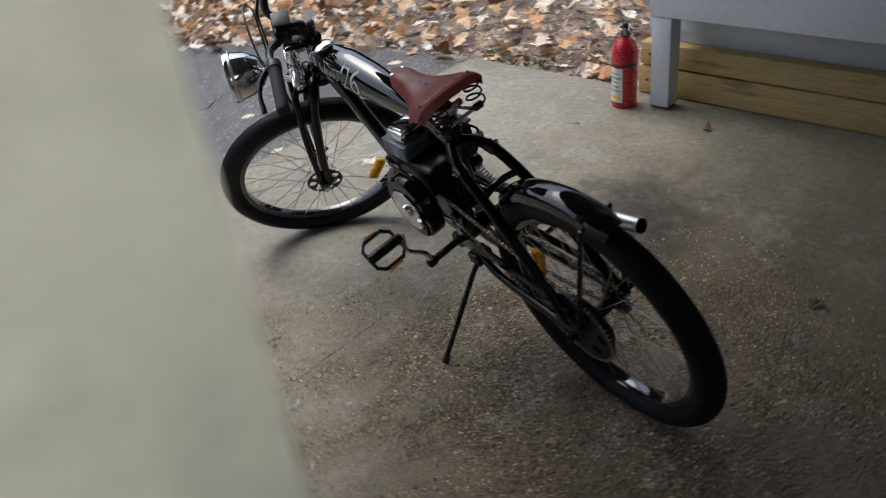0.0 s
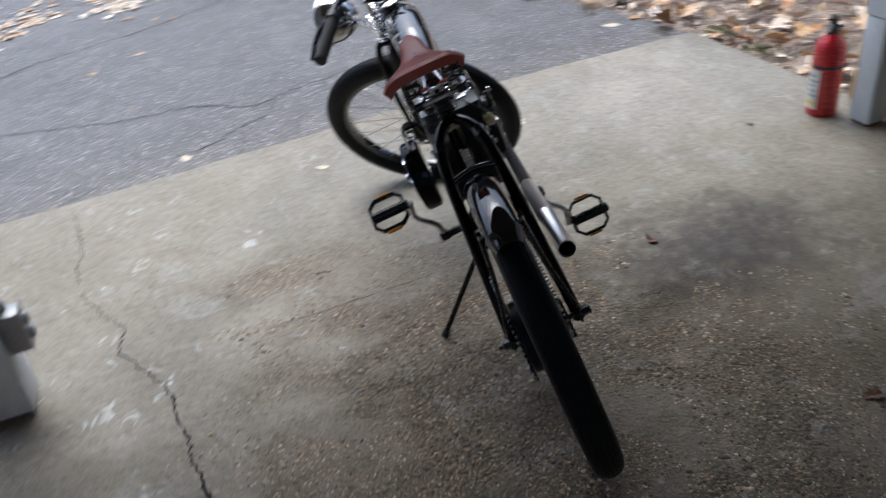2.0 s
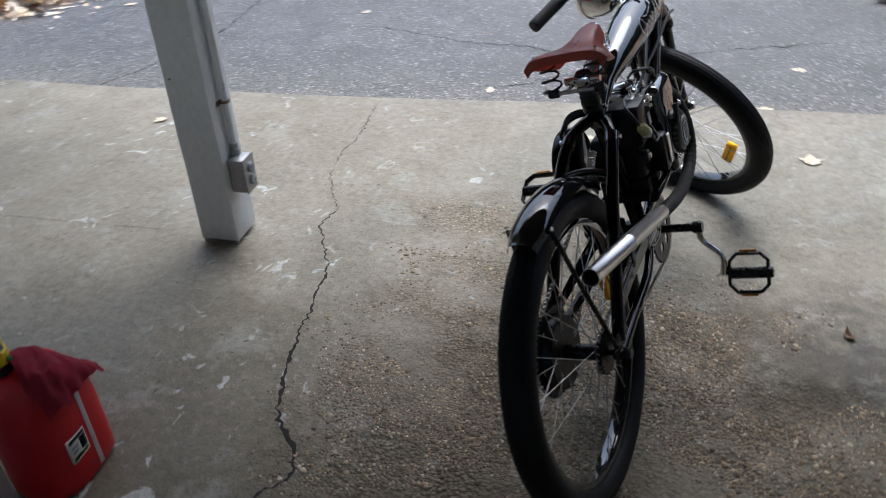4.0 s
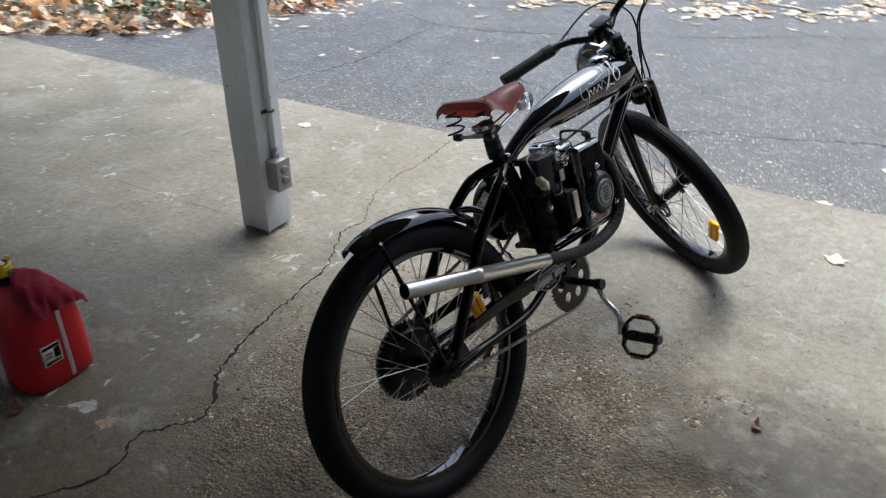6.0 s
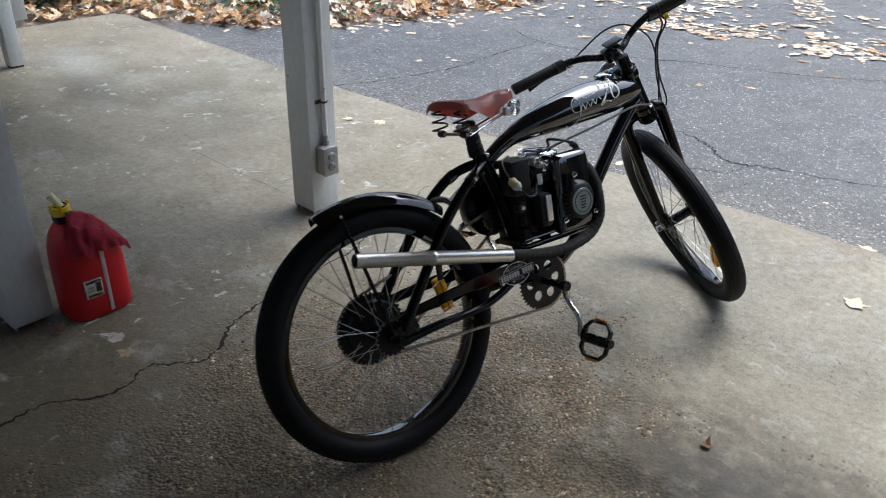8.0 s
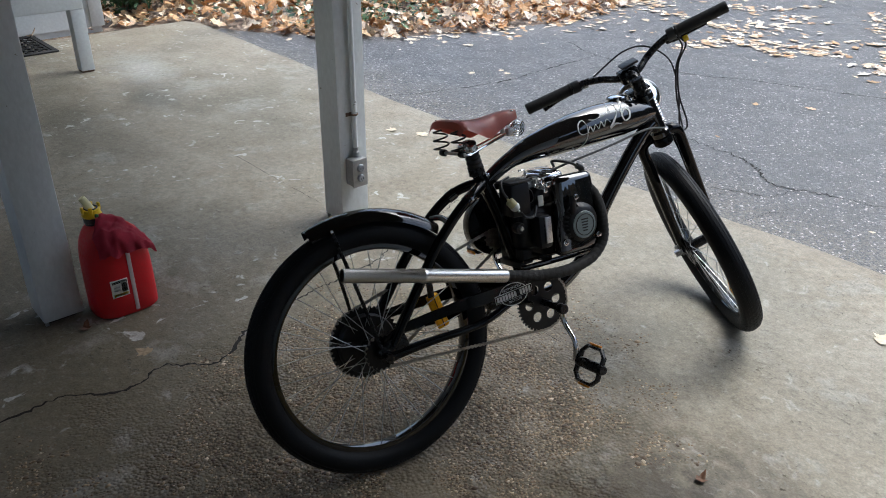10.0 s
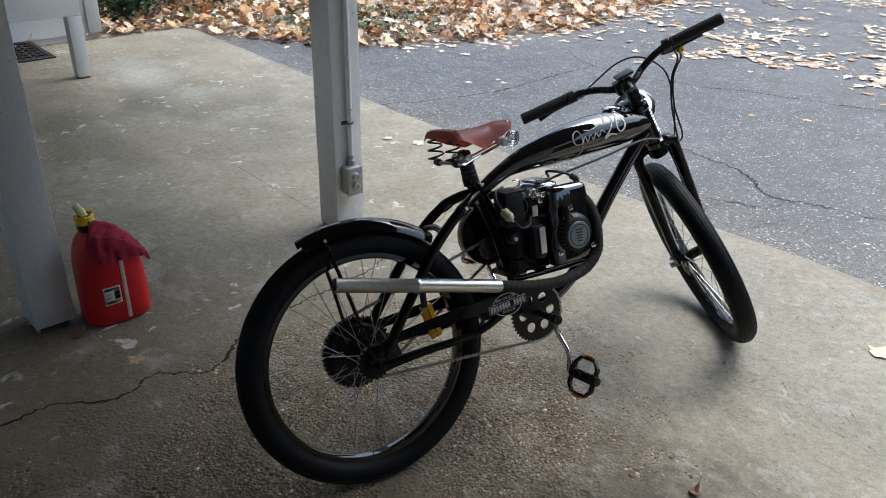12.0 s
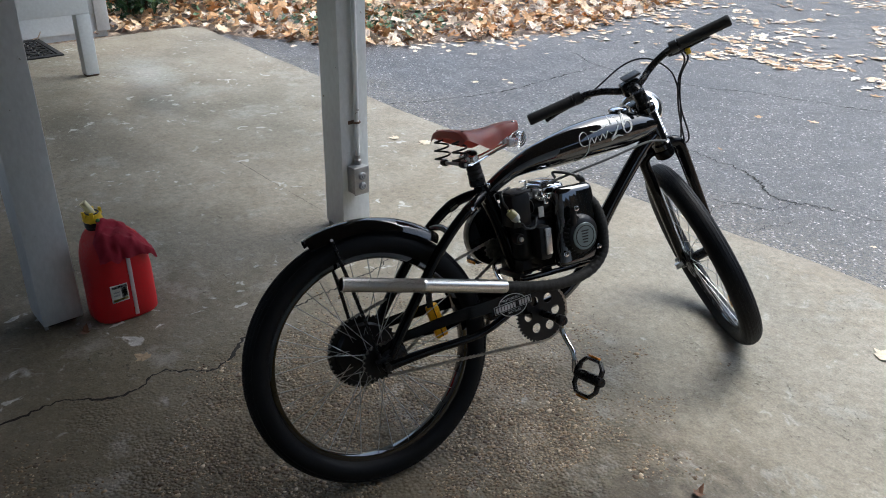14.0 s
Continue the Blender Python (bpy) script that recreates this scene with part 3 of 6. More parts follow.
def boards(parent, x, y0, y1, z0, z1, h, side, material):
    """Overlapping clapboards on a wall's face, one object a board."""
    z = z0
    while z < z1 - 0.02:
        bm = bmesh.new()
        top = min(z + h, z1)
        prof = [(0, z), (side * 0.016, z), (side * 0.004, top), (0, top)]
        a = [bm.verts.new((x + px, y0, pz)) for px, pz in prof]
        b = [bm.verts.new((x + px, y1, pz)) for px, pz in prof]
        for k in range(4):
            bm.faces.new((a[k], a[(k + 1) % 4], b[(k + 1) % 4], b[k]))
        bm.faces.new(a)
        bm.faces.new(b[::-1])
        part("board", bm, material, parent, smooth=False)
        z = top


boards(west, -5.75, BACK_Y, -0.66, 0.0, 1.6, 0.175, 1, WHITE_SIDING)
part("corner_trim", box((-5.76, -0.75, 0), (-5.715, -0.64, CEIL_Z - 0.01), 0.004), WHITE_SIDING, west)
boards(east, 1.96, BACK_Y, -1.0, 0.3, 2.0, 0.2, -1, SIDING)


def timber(y0, y1, z0, z1, label):
    t = tagged(part("timber_plank", box((1.885, y0, z0), (1.955, y1, z1), 0.007), TIMBER), label, "plank", "timbers along the wall")
    for k in range(3):
        y = y0 + 0.05 + k * (y1 - y0 - 0.1) / 2
        part("nail_head", lathe([(0, 0.004), (0.007, 0.003), (0.008, 0)], 8, "x", (1.885, y, (z0 + z1) / 2), turn=Matrix.Rotation(radians(-90), 4, "Y")), RUST, t)


timber(-3.6, -0.98, 0.004, 0.135, "yellow-brown treated timber plank on the slab")
timber(-3.6, -0.99, 0.142, 0.248, "knotty treated timber plank below the siding")


def post(x0, x1, y0, y1, label):
    p = thing("carport_post", label, "post", Matrix.Translation(((x0 + x1) / 2, (y0 + y1) / 2, 0)), "carport posts")
    w, d = (x1 - x0) / 2, (y1 - y0) / 2
    bm = bmesh.new()
    box((-w, -d, 0.015), (w, d, CEIL_Z - 0.002), 0.006, 2, bm)
    bmesh.ops.subdivide_edges(bm, edges=[e for e in bm.edges if abs(e.verts[0].co.z - e.verts[1].co.z) > 1], cuts=40)
    for v in bm.verts:
        if 0.05 < v.co.z < 2.4:
            v.co.x += 0.0022 * noise.noise((v.co.x * 9, v.co.y * 9, v.co.z * 4))
            v.co.y += 0.0022 * noise.noise((v.co.x * 9 + 7, v.co.y * 9, v.co.z * 4))
    part("shaft", bm, POST_PAINT, p)
    # near-black colour paints the shade in the slot below the shaft
    part("base_plate", box((-w + 0.022, -d + 0.022, 0.0), (w - 0.022, d - 0.022, 0.016), 0.002), SLOT_DARK, p, "dark metal standoff in the shaded slot under the post")
    for sx in (-1, 1):
        part("standoff_foot", box((sx * (w - 0.012) - 0.006, -d + 0.004, 0.0), (sx * (w - 0.012) + 0.006, -d + 0.016, 0.016), 0.002), GALV, p)
    return p


near_post = post(-1.392, -1.252, -2.535, -2.4, "chipped grey-white painted square wooden post beside the fuel can")
# board stands in for the bright near surface beside the starting viewpoint
part("side_board", box((-0.3, -0.08, 1.1), (0.133, -0.07, CEIL_Z - 0.003), 0.004), CREAM, near_post, "cream painted board fixed to the upper post")
post(-1.387, -1.249, -1.293, -1.155, "chipped grey-white painted square wooden post with a conduit")

# ---- conduit and outlet on the post ----
conduit = thing("conduit", "thin grey painted metal conduit on the post", "conduit", Matrix.Translation((-1.249, -1.222, 0)))
part("pipe", tube([(0.013, 0, 0.315), (0.013, 0, 0.6), (0.013, 0, 1.4), (0.013, 0, CEIL_Z - 0.004)], 0.0105, 12, 3), POST_PAINT, conduit)
part("coupling", lathe([(0.0, 0), (0.016, 0), (0.016, 0.02), (0.0125, 0.024), (0.0125, 0.04), (0, 0.04)], 14, "z", (0.013, 0, 0.31)), GALV, conduit)
for z in (0.485, 1.5):
    bm = box((0.0, -0.034, z), (0.003, 0.016, z + 0.016), 0.001)
    tube([(0.002, -0.013, z + 0.008), (0.018, -0.0125, z + 0.008), (0.0255, 0, z + 0.008), (0.018, 0.0125, z + 0.008), (0.002, 0.013, z + 0.008)], 0.0045, 6, 5, bm)
    part("clamp", bm, RUST, conduit, "rusty pipe strap")
outlet = thing("outlet_box", "weathered grey metal outlet box with two receptacles on the post", "outlet", Matrix.Translation((-1.249, -1.235, 0.192)))
part("box_body", box((0.001, -0.035, 0), (0.055, 0.035, 0.118), 0.006), GALV, outlet)
part("cover_plate", box((0.055, -0.037, -0.002), (0.06, 0.037, 0.12), 0.003), GALV, outlet)
for z in (0.037, 0.082):
    bm = lathe([(0, 0.012), (0.013, 0.012), (0.0165, 0.009), (0.0175, 0)], 18, turn=Matrix.Rotation(radians(90), 4, "Y"), at=(0.06, 0, z))
    rec = part("receptacle", bm, GREY_PLASTIC, outlet)
    for y in (-0.006, 0.006):
        part("slot", box((0.0715, y - 0.0012, z - 0.004), (0.0728, y + 0.0012, z + 0.005), 0.0004, 1), BLACK_PLASTIC, rec)
    part("slot", box((0.0715, -0.002, z - 0.011), (0.0728, 0.002, z - 0.008), 0.0006, 1), BLACK_PLASTIC, rec)


# area lamp added in the back opening to brighten the near post's board
fill_lamp = new("board_fill_lamp", bpy.data.lights.new("board_fill_lamp", "AREA"))
fill_lamp.data.shape, fill_lamp.data.size, fill_lamp.data.size_y = "RECTANGLE", FILL_X1 - FILL_X0 - 0.02, FILL_Z1 - FILL_Z0 - 0.02
fill_lamp.data.energy, fill_lamp.data.color, fill_lamp.data.spread = 2.5, (1.0, 0.92, 0.78), radians(56)
fill_lamp.matrix_world = look(((FILL_X0 + FILL_X1) / 2, BACK_Y - 0.12, (FILL_Z0 + FILL_Z1) / 2), ((FILL_X0 + FILL_X1) / 2, 0, (FILL_Z0 + FILL_Z1) / 2))

# ---- painted benches ----
def bench(m, length, depth, leg_h, apron_h, label, legs, paint):
    b = thing("bench", label, "bench", m)
    part("apron", box((0, 0, leg_h), (0.04, length, leg_h + apron_h), 0.006), paint, b)
    part("end_apron", box((0.042, length - 0.04, leg_h), (depth, length, leg_h + apron_h), 0.006), paint, b)
    part("seat_board", box((-0.02, -0.02, leg_h + apron_h + 0.002), (depth, length + 0.02, leg_h + apron_h + 0.04), 0.008), paint, b)
    for y in legs:
        part("leg", box((0.002, y, 0.012), (0.092, y + 0.092, leg_h), 0.006), paint, b)
        part("foot", box((0.008, y + 0.006, 0), (0.086, y + 0.086, 0.012), 0.002), RUST, b, "dark metal foot plate")
    return b


bench(Matrix.Translation((1.742, -4.1, 0)), 2.985, 0.2, 0.418, 0.2, "pale grey painted wooden bench against the siding wall", (0.1, 2.885), SIDING)
bench(Matrix.Translation((-4.345, -1.225, 0)) @ Matrix.Rotation(radians(180), 4, "Z"), 2.6, 0.95, 0.425, 0.2, "white painted wooden bench near the clapboard wall", (-0.002, 2.4), WHITE_SIDING)

# ---- door mat: a rubber frame with scrolled openings ----
dmat = thing("door_mat", "black rubber door mat with scrolled openings on the concrete", "door mat", Matrix.Translation((-5.35, -1.62, 0)))
bm = bmesh.new()
for lo, hi in (((-0.31, -0.45, 0.001), (-0.27, 0.38, 0.014)), ((0.27, -0.45, 0.001), (0.31, 0.38, 0.014)), ((-0.27, -0.45, 0.001), (0.27, -0.41, 0.014)), ((-0.27, 0.34, 0.001), (0.27, 0.38, 0.014))):
    box(lo, hi, 0.003, 1, bm)
part("border", bm, MAT_RUBBER, dmat)
bm = bmesh.new()
for i in range(6):
    for j in range(8):
        x, y = -0.225 + i * 0.09, -0.37 + j * 0.095
        lathe([(0.028, 0.002), (0.042, 0.002), (0.042, 0.011), (0.028, 0.011)], 12, "z", (x, y, 0), bm, close=True)
for i in range(5):
    box((-0.186 + i * 0.09, -0.41, 0.002), (-0.174 + i * 0.09, 0.34, 0.009), 0, 1, bm)
part("scroll_work", bm, MAT_RUBBER, dmat)

# ---- fire extinguisher ----
ext = thing("fire_extinguisher", "red fire extinguisher with black valve standing on the slab", "fire extinguisher", Matrix.Translation((1.722, -1.006, 0)) @ Matrix.Rotation(radians(212), 4, "Z"))
part("cylinder", lathe([(0, 0.004), (0.045, 0.004), (0.055, 0.0), (0.0575, 0.008), (0.0575, 0.255), (0.053, 0.28), (0.04, 0.302), (0.024, 0.315), (0.02, 0.325), (0, 0.325)], 32), RED_PAINT, ext)
part("valve", lathe([(0, 0.323), (0.019, 0.323), (0.019, 0.345), (0.014, 0.35), (0.014, 0.372), (0, 0.375)], 16), BLACK_PLASTIC, ext, "black valve body")
part("lever", tube([(-0.012, 0, 0.372), (0.02, 0, 0.392), (0.06, 0, 0.405), (0.085, 0, 0.4)], [0.011, 0.01, 0.008, 0.006], 8, 4, flat=1.3), BLACK_PLASTIC, ext)
part("carry_handle", tube([(-0.005, 0, 0.35), (0.03, 0, 0.355), (0.075, 0, 0.345)], [0.011, 0.009, 0.006], 8, 4, flat=1.3), BLACK_PLASTIC, ext)
part("hose", tube([(-0.012, -0.004, 0.348), (-0.034, -0.004, 0.342), (-0.057, -0.004, 0.31), (-0.067, -0.004, 0.262)], 0.0085, 8, 6), BLACK_PLASTIC, ext)
part("gauge", lathe([(0, 0.014), (0.013, 0.014), (0.015, 0.01), (0.015, 0)], 16, "y", (0, 0.017, 0.347)), CHROME, ext)


def wrap_label(name, r, a0, a1, z0, z1, material, parent, label=""):
    bm = bmesh.new()
    n = 10
    ring = [[bm.verts.new((rr * math.cos(radians(a0 + (a1 - a0) * k / n)), rr * math.sin(radians(a0 + (a1 - a0) * k / n)), z)) for k in range(n + 1)] for rr, z in ((r, z0), (r, z1))]
    for k in range(n):
        bm.faces.new((ring[0][k], ring[0][k + 1], ring[1][k + 1], ring[1][k]))
    return part(name, bm, material, parent, label)


lab = wrap_label("label", 0.0582, -90, -10, 0.03, 0.19, LABEL_WHITE, ext, "white instruction label")
wrap_label("print_bar", 0.0585, -80, -20, 0.045, 0.06, YELLOW, lab)
for k in range(5):
    wrap_label("print_bar", 0.0585, -83, -17 - 7 * (k % 3), 0.08 + 0.02 * k, 0.088 + 0.02 * k, GREY_PLASTIC, lab)
part("band", lathe([(0.0578, 0.196), (0.0592, 0.198), (0.0592, 0.205), (0.0578, 0.207)], 32), BLACK_PLASTIC, ext)

# ---- fuel can with a cloth on it ----
can = thing("fuel_can", "red plastic fuel can with yellow spout beside the post", "fuel can", Matrix.Translation((-1.235, -2.266, 0)))


def can_top(y):
    """Height of the can's sloping back at a place across it."""
    return float(np.interp(y, (-0.107, -0.08, -0.045, -0.01, 0.03, 0.075, 0.107), (0.272, 0.308, 0.33, 0.322, 0.3, 0.262, 0.24)))


bm = bmesh.new()
rings = []
for f, k in ((0, 0.0), (0.0, 0.86), (0.012, 0.95), (0.04, 1.0), (0.2, 1.0), (0.4, 0.995), (0.6, 0.99), (0.76, 0.98), (0.86, 0.955), (0.93, 0.9), (0.975, 0.8), (1.0, 0.62), (1.01, 0.3), (1.012, 0.0)):
    ring = []
    for i in range(48):
        a = 2 * math.pi * (i + 0.5) / 48
        c, q = math.cos(a), math.sin(a)
        n = 3.1
        rr = (abs(c) ** n + abs(q) ** n) ** (-1 / n)
        x, y = 0.092 * rr * c * k, 0.112 * rr * q * k
        bulge = 1 + 0.012 * math.sin(math.pi * min(f, 1))
        ring.append(bm.verts.new((x * bulge, y, f * can_top(y))))
    rings.append(ring)
for a, b in zip(rings, rings[1:]):
    for i in range(48):
        bm.faces.new((a[i], a[(i + 1) % 48], b[(i + 1) % 48], b[i]))
bmesh.ops.remove_doubles(bm, verts=bm.verts[:], dist=0.0002)
bmesh.ops.recalc_face_normals(bm, faces=bm.faces[:])
part("can_body", bm, RED_PLASTIC, can)
part("carry_handle", tube([(0, -0.005, 0.318), (0, 0.005, 0.336), (0, 0.04, 0.316), (0, 0.075, 0.28), (0, 0.085, 0.25)], 0.014, 10, 6), RED_PLASTIC, can)
NX, NY = -0.022, -0.04
part("neck", lathe([(0, 0.33), (0.027, 0.33), (0.027, 0.338), (0.03, 0.34), (0.03, 0.357), (0.026, 0.36), (0, 0.36)], 20, "z", (NX, NY, 0)), BLACK_PLASTIC, can, "black threaded neck")
collar = part("spout_collar", lathe([(0, 0.356), (0.03, 0.356), (0.034, 0.362), (0.03, 0.376), (0.031, 0.385), (0.027, 0.388), (0.02, 0.384), (0, 0.384)], 10, "z", (NX, NY, 0)), YELLOW, can, "yellow spout collar")
part("collar_ring", lathe([(0.02, 0.3845), (0.024, 0.3885), (0.021, 0.3905), (0.018, 0.387)], 20, "z", (NX, NY, 0), close=True), BLACK_PLASTIC, collar, "black printed ring")
part("spout", tube([(NX, NY, 0.38), (NX - 0.004, NY - 0.008, 0.402), (NX - 0.01, NY - 0.02, 0.426)], [0.0145, 0.0135, 0.0125], 14, 4), PALE, can, "pale yellow spout")
part("green_button", lathe([(0, 0.008), (0.006, 0.006), (0.008, 0)], 10, "x", (NX + 0.031, NY + 0.006, 0.366), turn=Matrix.Rotation(radians(90), 4, "Y")), mat("green_plastic", (0.05, 0.2, 0.05), 0.4), collar, "green safety button")
for a in (-80, -20, 100, 160):
    bm = box((0.026, -0.007, 0.374), (0.034, 0.007, 0.398), 0.003)
    bm.transform(Matrix.Translation((NX, NY, 0)) @ Matrix.Rotation(radians(a), 4, "Z"))
    part("trigger_wing", bm, YELLOW, collar)
part("level_strip", box((0.0865, 0.009, 0.016), (0.0935, 0.023, 0.27), 0.0012), STRIP, can, "pale translucent level strip")
clabel = part("label", box((0.086, -0.06, 0.086), (0.094, -0.002, 0.152), 0.001), LABEL_WHITE, can, "white yellow and black sticker")
part("print_bar", box((0.0928, -0.056, 0.09), (0.094, -0.005, 0.1), 0.0004), YELLOW, clabel)
part("print_bar", box((0.0928, -0.026, 0.103), (0.094, -0.005, 0.138), 0.0004), BLACK_PLASTIC, clabel)
part("print_bar", box((0.0928, -0.057, 0.139), (0.094, -0.004, 0.149), 0.0004), BLACK_PLASTIC, clabel)
for k in range(2):
    part("print_bar", box((0.0928, -0.053, 0.11 + k * 0.012), (0.094, -0.031, 0.116 + k * 0.012), 0.0004), GREY_PLASTIC, clabel)

# the cloth: a draped square with folds
cloth_m = can.matrix_basis.copy()
bm = bmesh.new()
N = 44
g = []
for i in range(N + 1):
    row = []
    for j in range(N + 1):
        v = j / N
        yy = -0.078 + 0.196 * v
        reach = 0.086 + max(0.008, can_top(yy) - 0.25) + 0.008 * noise.noise((v * 7, 3, 1))
        u = -0.14 + (0.14 + reach) * i / N
        y = yy + (0.032 * (1 - v) if u < 0.02 else 0.032 * (1 - v) * max(0, 1 - (u - 0.02) / 0.05)) + 0.008 * noise.noise((u * 20, v * 4, 0))
        # over the handle's ridge, down the slope, then over the front rim
        ridge = 0.03 * math.exp(-((u + 0.005) / 0.045) ** 2) * (1 - 0.75 * max(0, v - 0.55) / 0.45)
        hang = max(0.0, abs(u) - 0.078)
        z = can_top(y) + 0.012 + ridge - 0.012 * min(hang / 0.015, 1) - hang * 0.93
        over = max(0.0, y - 0.094)
        z -= over * 0.6
        z += 0.011 * noise.noise((u * 22 + v * 6, v * 5, 2)) + 0.005 * noise.noise((u * 55, v * 9, 5))
        x = math.copysign(min(abs(u), 0.086 + 0.2 * hang), u) + (0.007 * noise.noise((v * 9, 1, u * 14)) + 0.004) * math.copysign(min(hang / 0.02, 1), u)
        row.append(bm.verts.new((x, y, z)))
    g.append(row)
for a, b in zip(g, g[1:]):
    for k in range(N):
        bm.faces.new((a[k], b[k], b[k + 1], a[k + 1]))
bmesh.ops.solidify(bm, geom=bm.faces[:], thickness=0.003)
cloth = part("cloth", bm, RED_CLOTH, m=cloth_m)
tagged(cloth, "crumpled dark red cloth draped over the fuel can", "cloth")

# ---- the motorised bicycle ----
# Bicycle axes: x forward, y left, z up in its leaning plane, origin at the rear axle.
WHEEL_R, TYRE_R = 0.342, 0.034
LEAN, HEADING = -16.5, 77.94
bike_m = Matrix.Translation((-0.0505, -2.014, 0.327)) @ Matrix.Rotation(radians(HEADING), 4, "Z") @ Matrix.Rotation(radians(LEAN), 4, "X")
bike = thing("motor_bicycle", "black motorised cruiser bicycle leaning on its kickstand, front wheel turned", "bicycle", bike_m @ Matrix.Translation((0, 0, -WHEEL_R)))
UP = Matrix.Translation((0, 0, WHEEL_R))
HEAD, RAKE, STEER = Vector((1.022, 0, 0.43)), 24.9, 64.5
FORK = UP @ Matrix.Translation(HEAD) @ Matrix.Rotation(radians(-RAKE), 4, "Y") @ Matrix.Rotation(radians(STEER), 4, "Z")
WHEEL_AT = Vector((0.0864, 0.008, -0.4907))


def bp(name, bm, material, label="", parent=None, m=None):
    """A part of the bicycle, or a piece of one of its parts."""
    return part(name, bm, material, parent or bike, label, m if m is not None else (UP if parent is None else None))


def wheel(m, disc_side, reflector_angle):
    hub = bp("wheel", lathe([(0.0, -0.075), (0.006, -0.075), (0.006, -0.056), (0.02, -0.055), (0.02, -0.046), (0.03, -0.044), (0.03, -0.039), (0.017, -0.034), (0.017, 0.034), (0.03, 0.039), (0.03, 0.044), (0.02, 0.046), (0.02, 0.055), (0.006, 0.056), (0.006, 0.075), (0, 0.075)], 20, "y"), SATIN_BLACK, "spoked wheel with black hub", m=m)
    prof = []
    for k in range(20):
        a = 2 * math.pi * k / 20
        prof.append((WHEEL_R - TYRE_R + TYRE_R * math.cos(a) * (1.0 if math.cos(a) > 0 else 0.95), TYRE_R * 1.02 * math.sin(a)))
    tyre = part("tyre", lathe(prof, 96, "y", close=True), RUBBER, hub, "fat black rubber tyre")
    vs, fs = [], []
    for k in range(7):
        a = radians(-51 + 17 * k)
        for q in range(88):
            base = len(vs)
            for up, half in ((-0.0006, 0.0036), (0.0009, 0.0031)):
                for da, dw in ((-1, -1), (1, -1), (1, 1), (-1, 1)):
                    r = WHEEL_R - TYRE_R + (TYRE_R + up) * math.cos(a + dw * half / TYRE_R)
                    h = 1.02 * (TYRE_R + up) * math.sin(a + dw * half / TYRE_R)
                    g = 2 * math.pi * (q + 0.5 * (k % 2) + da * 0.41 + 0.12 * dw) / 88
                    vs.append((r * math.cos(g), h, r * math.sin(g)))
            fs += [tuple(base + n_ for n_ in f) for f in ((4, 5, 6, 7), (0, 1, 5, 4), (1, 2, 6, 5), (2, 3, 7, 6), (3, 0, 4, 7))]
    me = bpy.data.meshes.new("tread")
    me.from_pydata(vs, [], fs)
    me.materials.append(RUBBER)
    tread = new("tread", me)
    tread.parent = tyre
    tagged(tread, "rows of small tread blocks", kind="stuff")
    part("rim", lathe([(0.264, -0.009), (0.266, -0.016), (0.278, -0.0185), (0.283, -0.0165), (0.283, -0.013), (0.274, -0.012), (0.274, 0.012), (0.283, 0.013), (0.283, 0.0165), (0.278, 0.0185), (0.266, 0.016), (0.264, 0.009)], 96, "y", close=True), GLOSS_BLACK, hub, "gloss black rim")
    for k in range(36):
        side = 1 if k % 2 else -1
        a = 2 * math.pi * (k + 0.5) / 36
        b = a + (0.62 if (k // 2) % 2 else -0.62)
        p0 = Vector((0.028 * math.cos(b * 1.0), side * 0.041, 0.028 * math.sin(b)))
        p1 = Vector((0.266 * math.cos(a), side * 0.004, 0.266 * math.sin(a)))
        bm = tube([p0, p1], 0.00125, 5, 1)
        part("spoke", bm, SPOKE, hub)
    a = radians(reflector_angle)
    rm = Matrix.Rotation(-a, 4, "Y") @ Matrix.Translation((0.205, 0, 0))
    bm = box((-0.018, -0.009, -0.05), (0.018, 0.009, 0.05), 0.006)
    refl = part("reflector", bm, AMBER, hub, "amber spoke reflector", rm)
    part("reflector_bar", box((-0.0012, -0.0105, -0.046), (0.0012, 0.0105, 0.046), 0.0005), SATIN_BLACK, refl)
    return hub


rear = wheel(UP, 1, 14)
front = wheel(FORK @ Matrix.Translation(WHEEL_AT), 1, 204.6)
# brake disc and calliper at the front, toothed sprockets at the rear


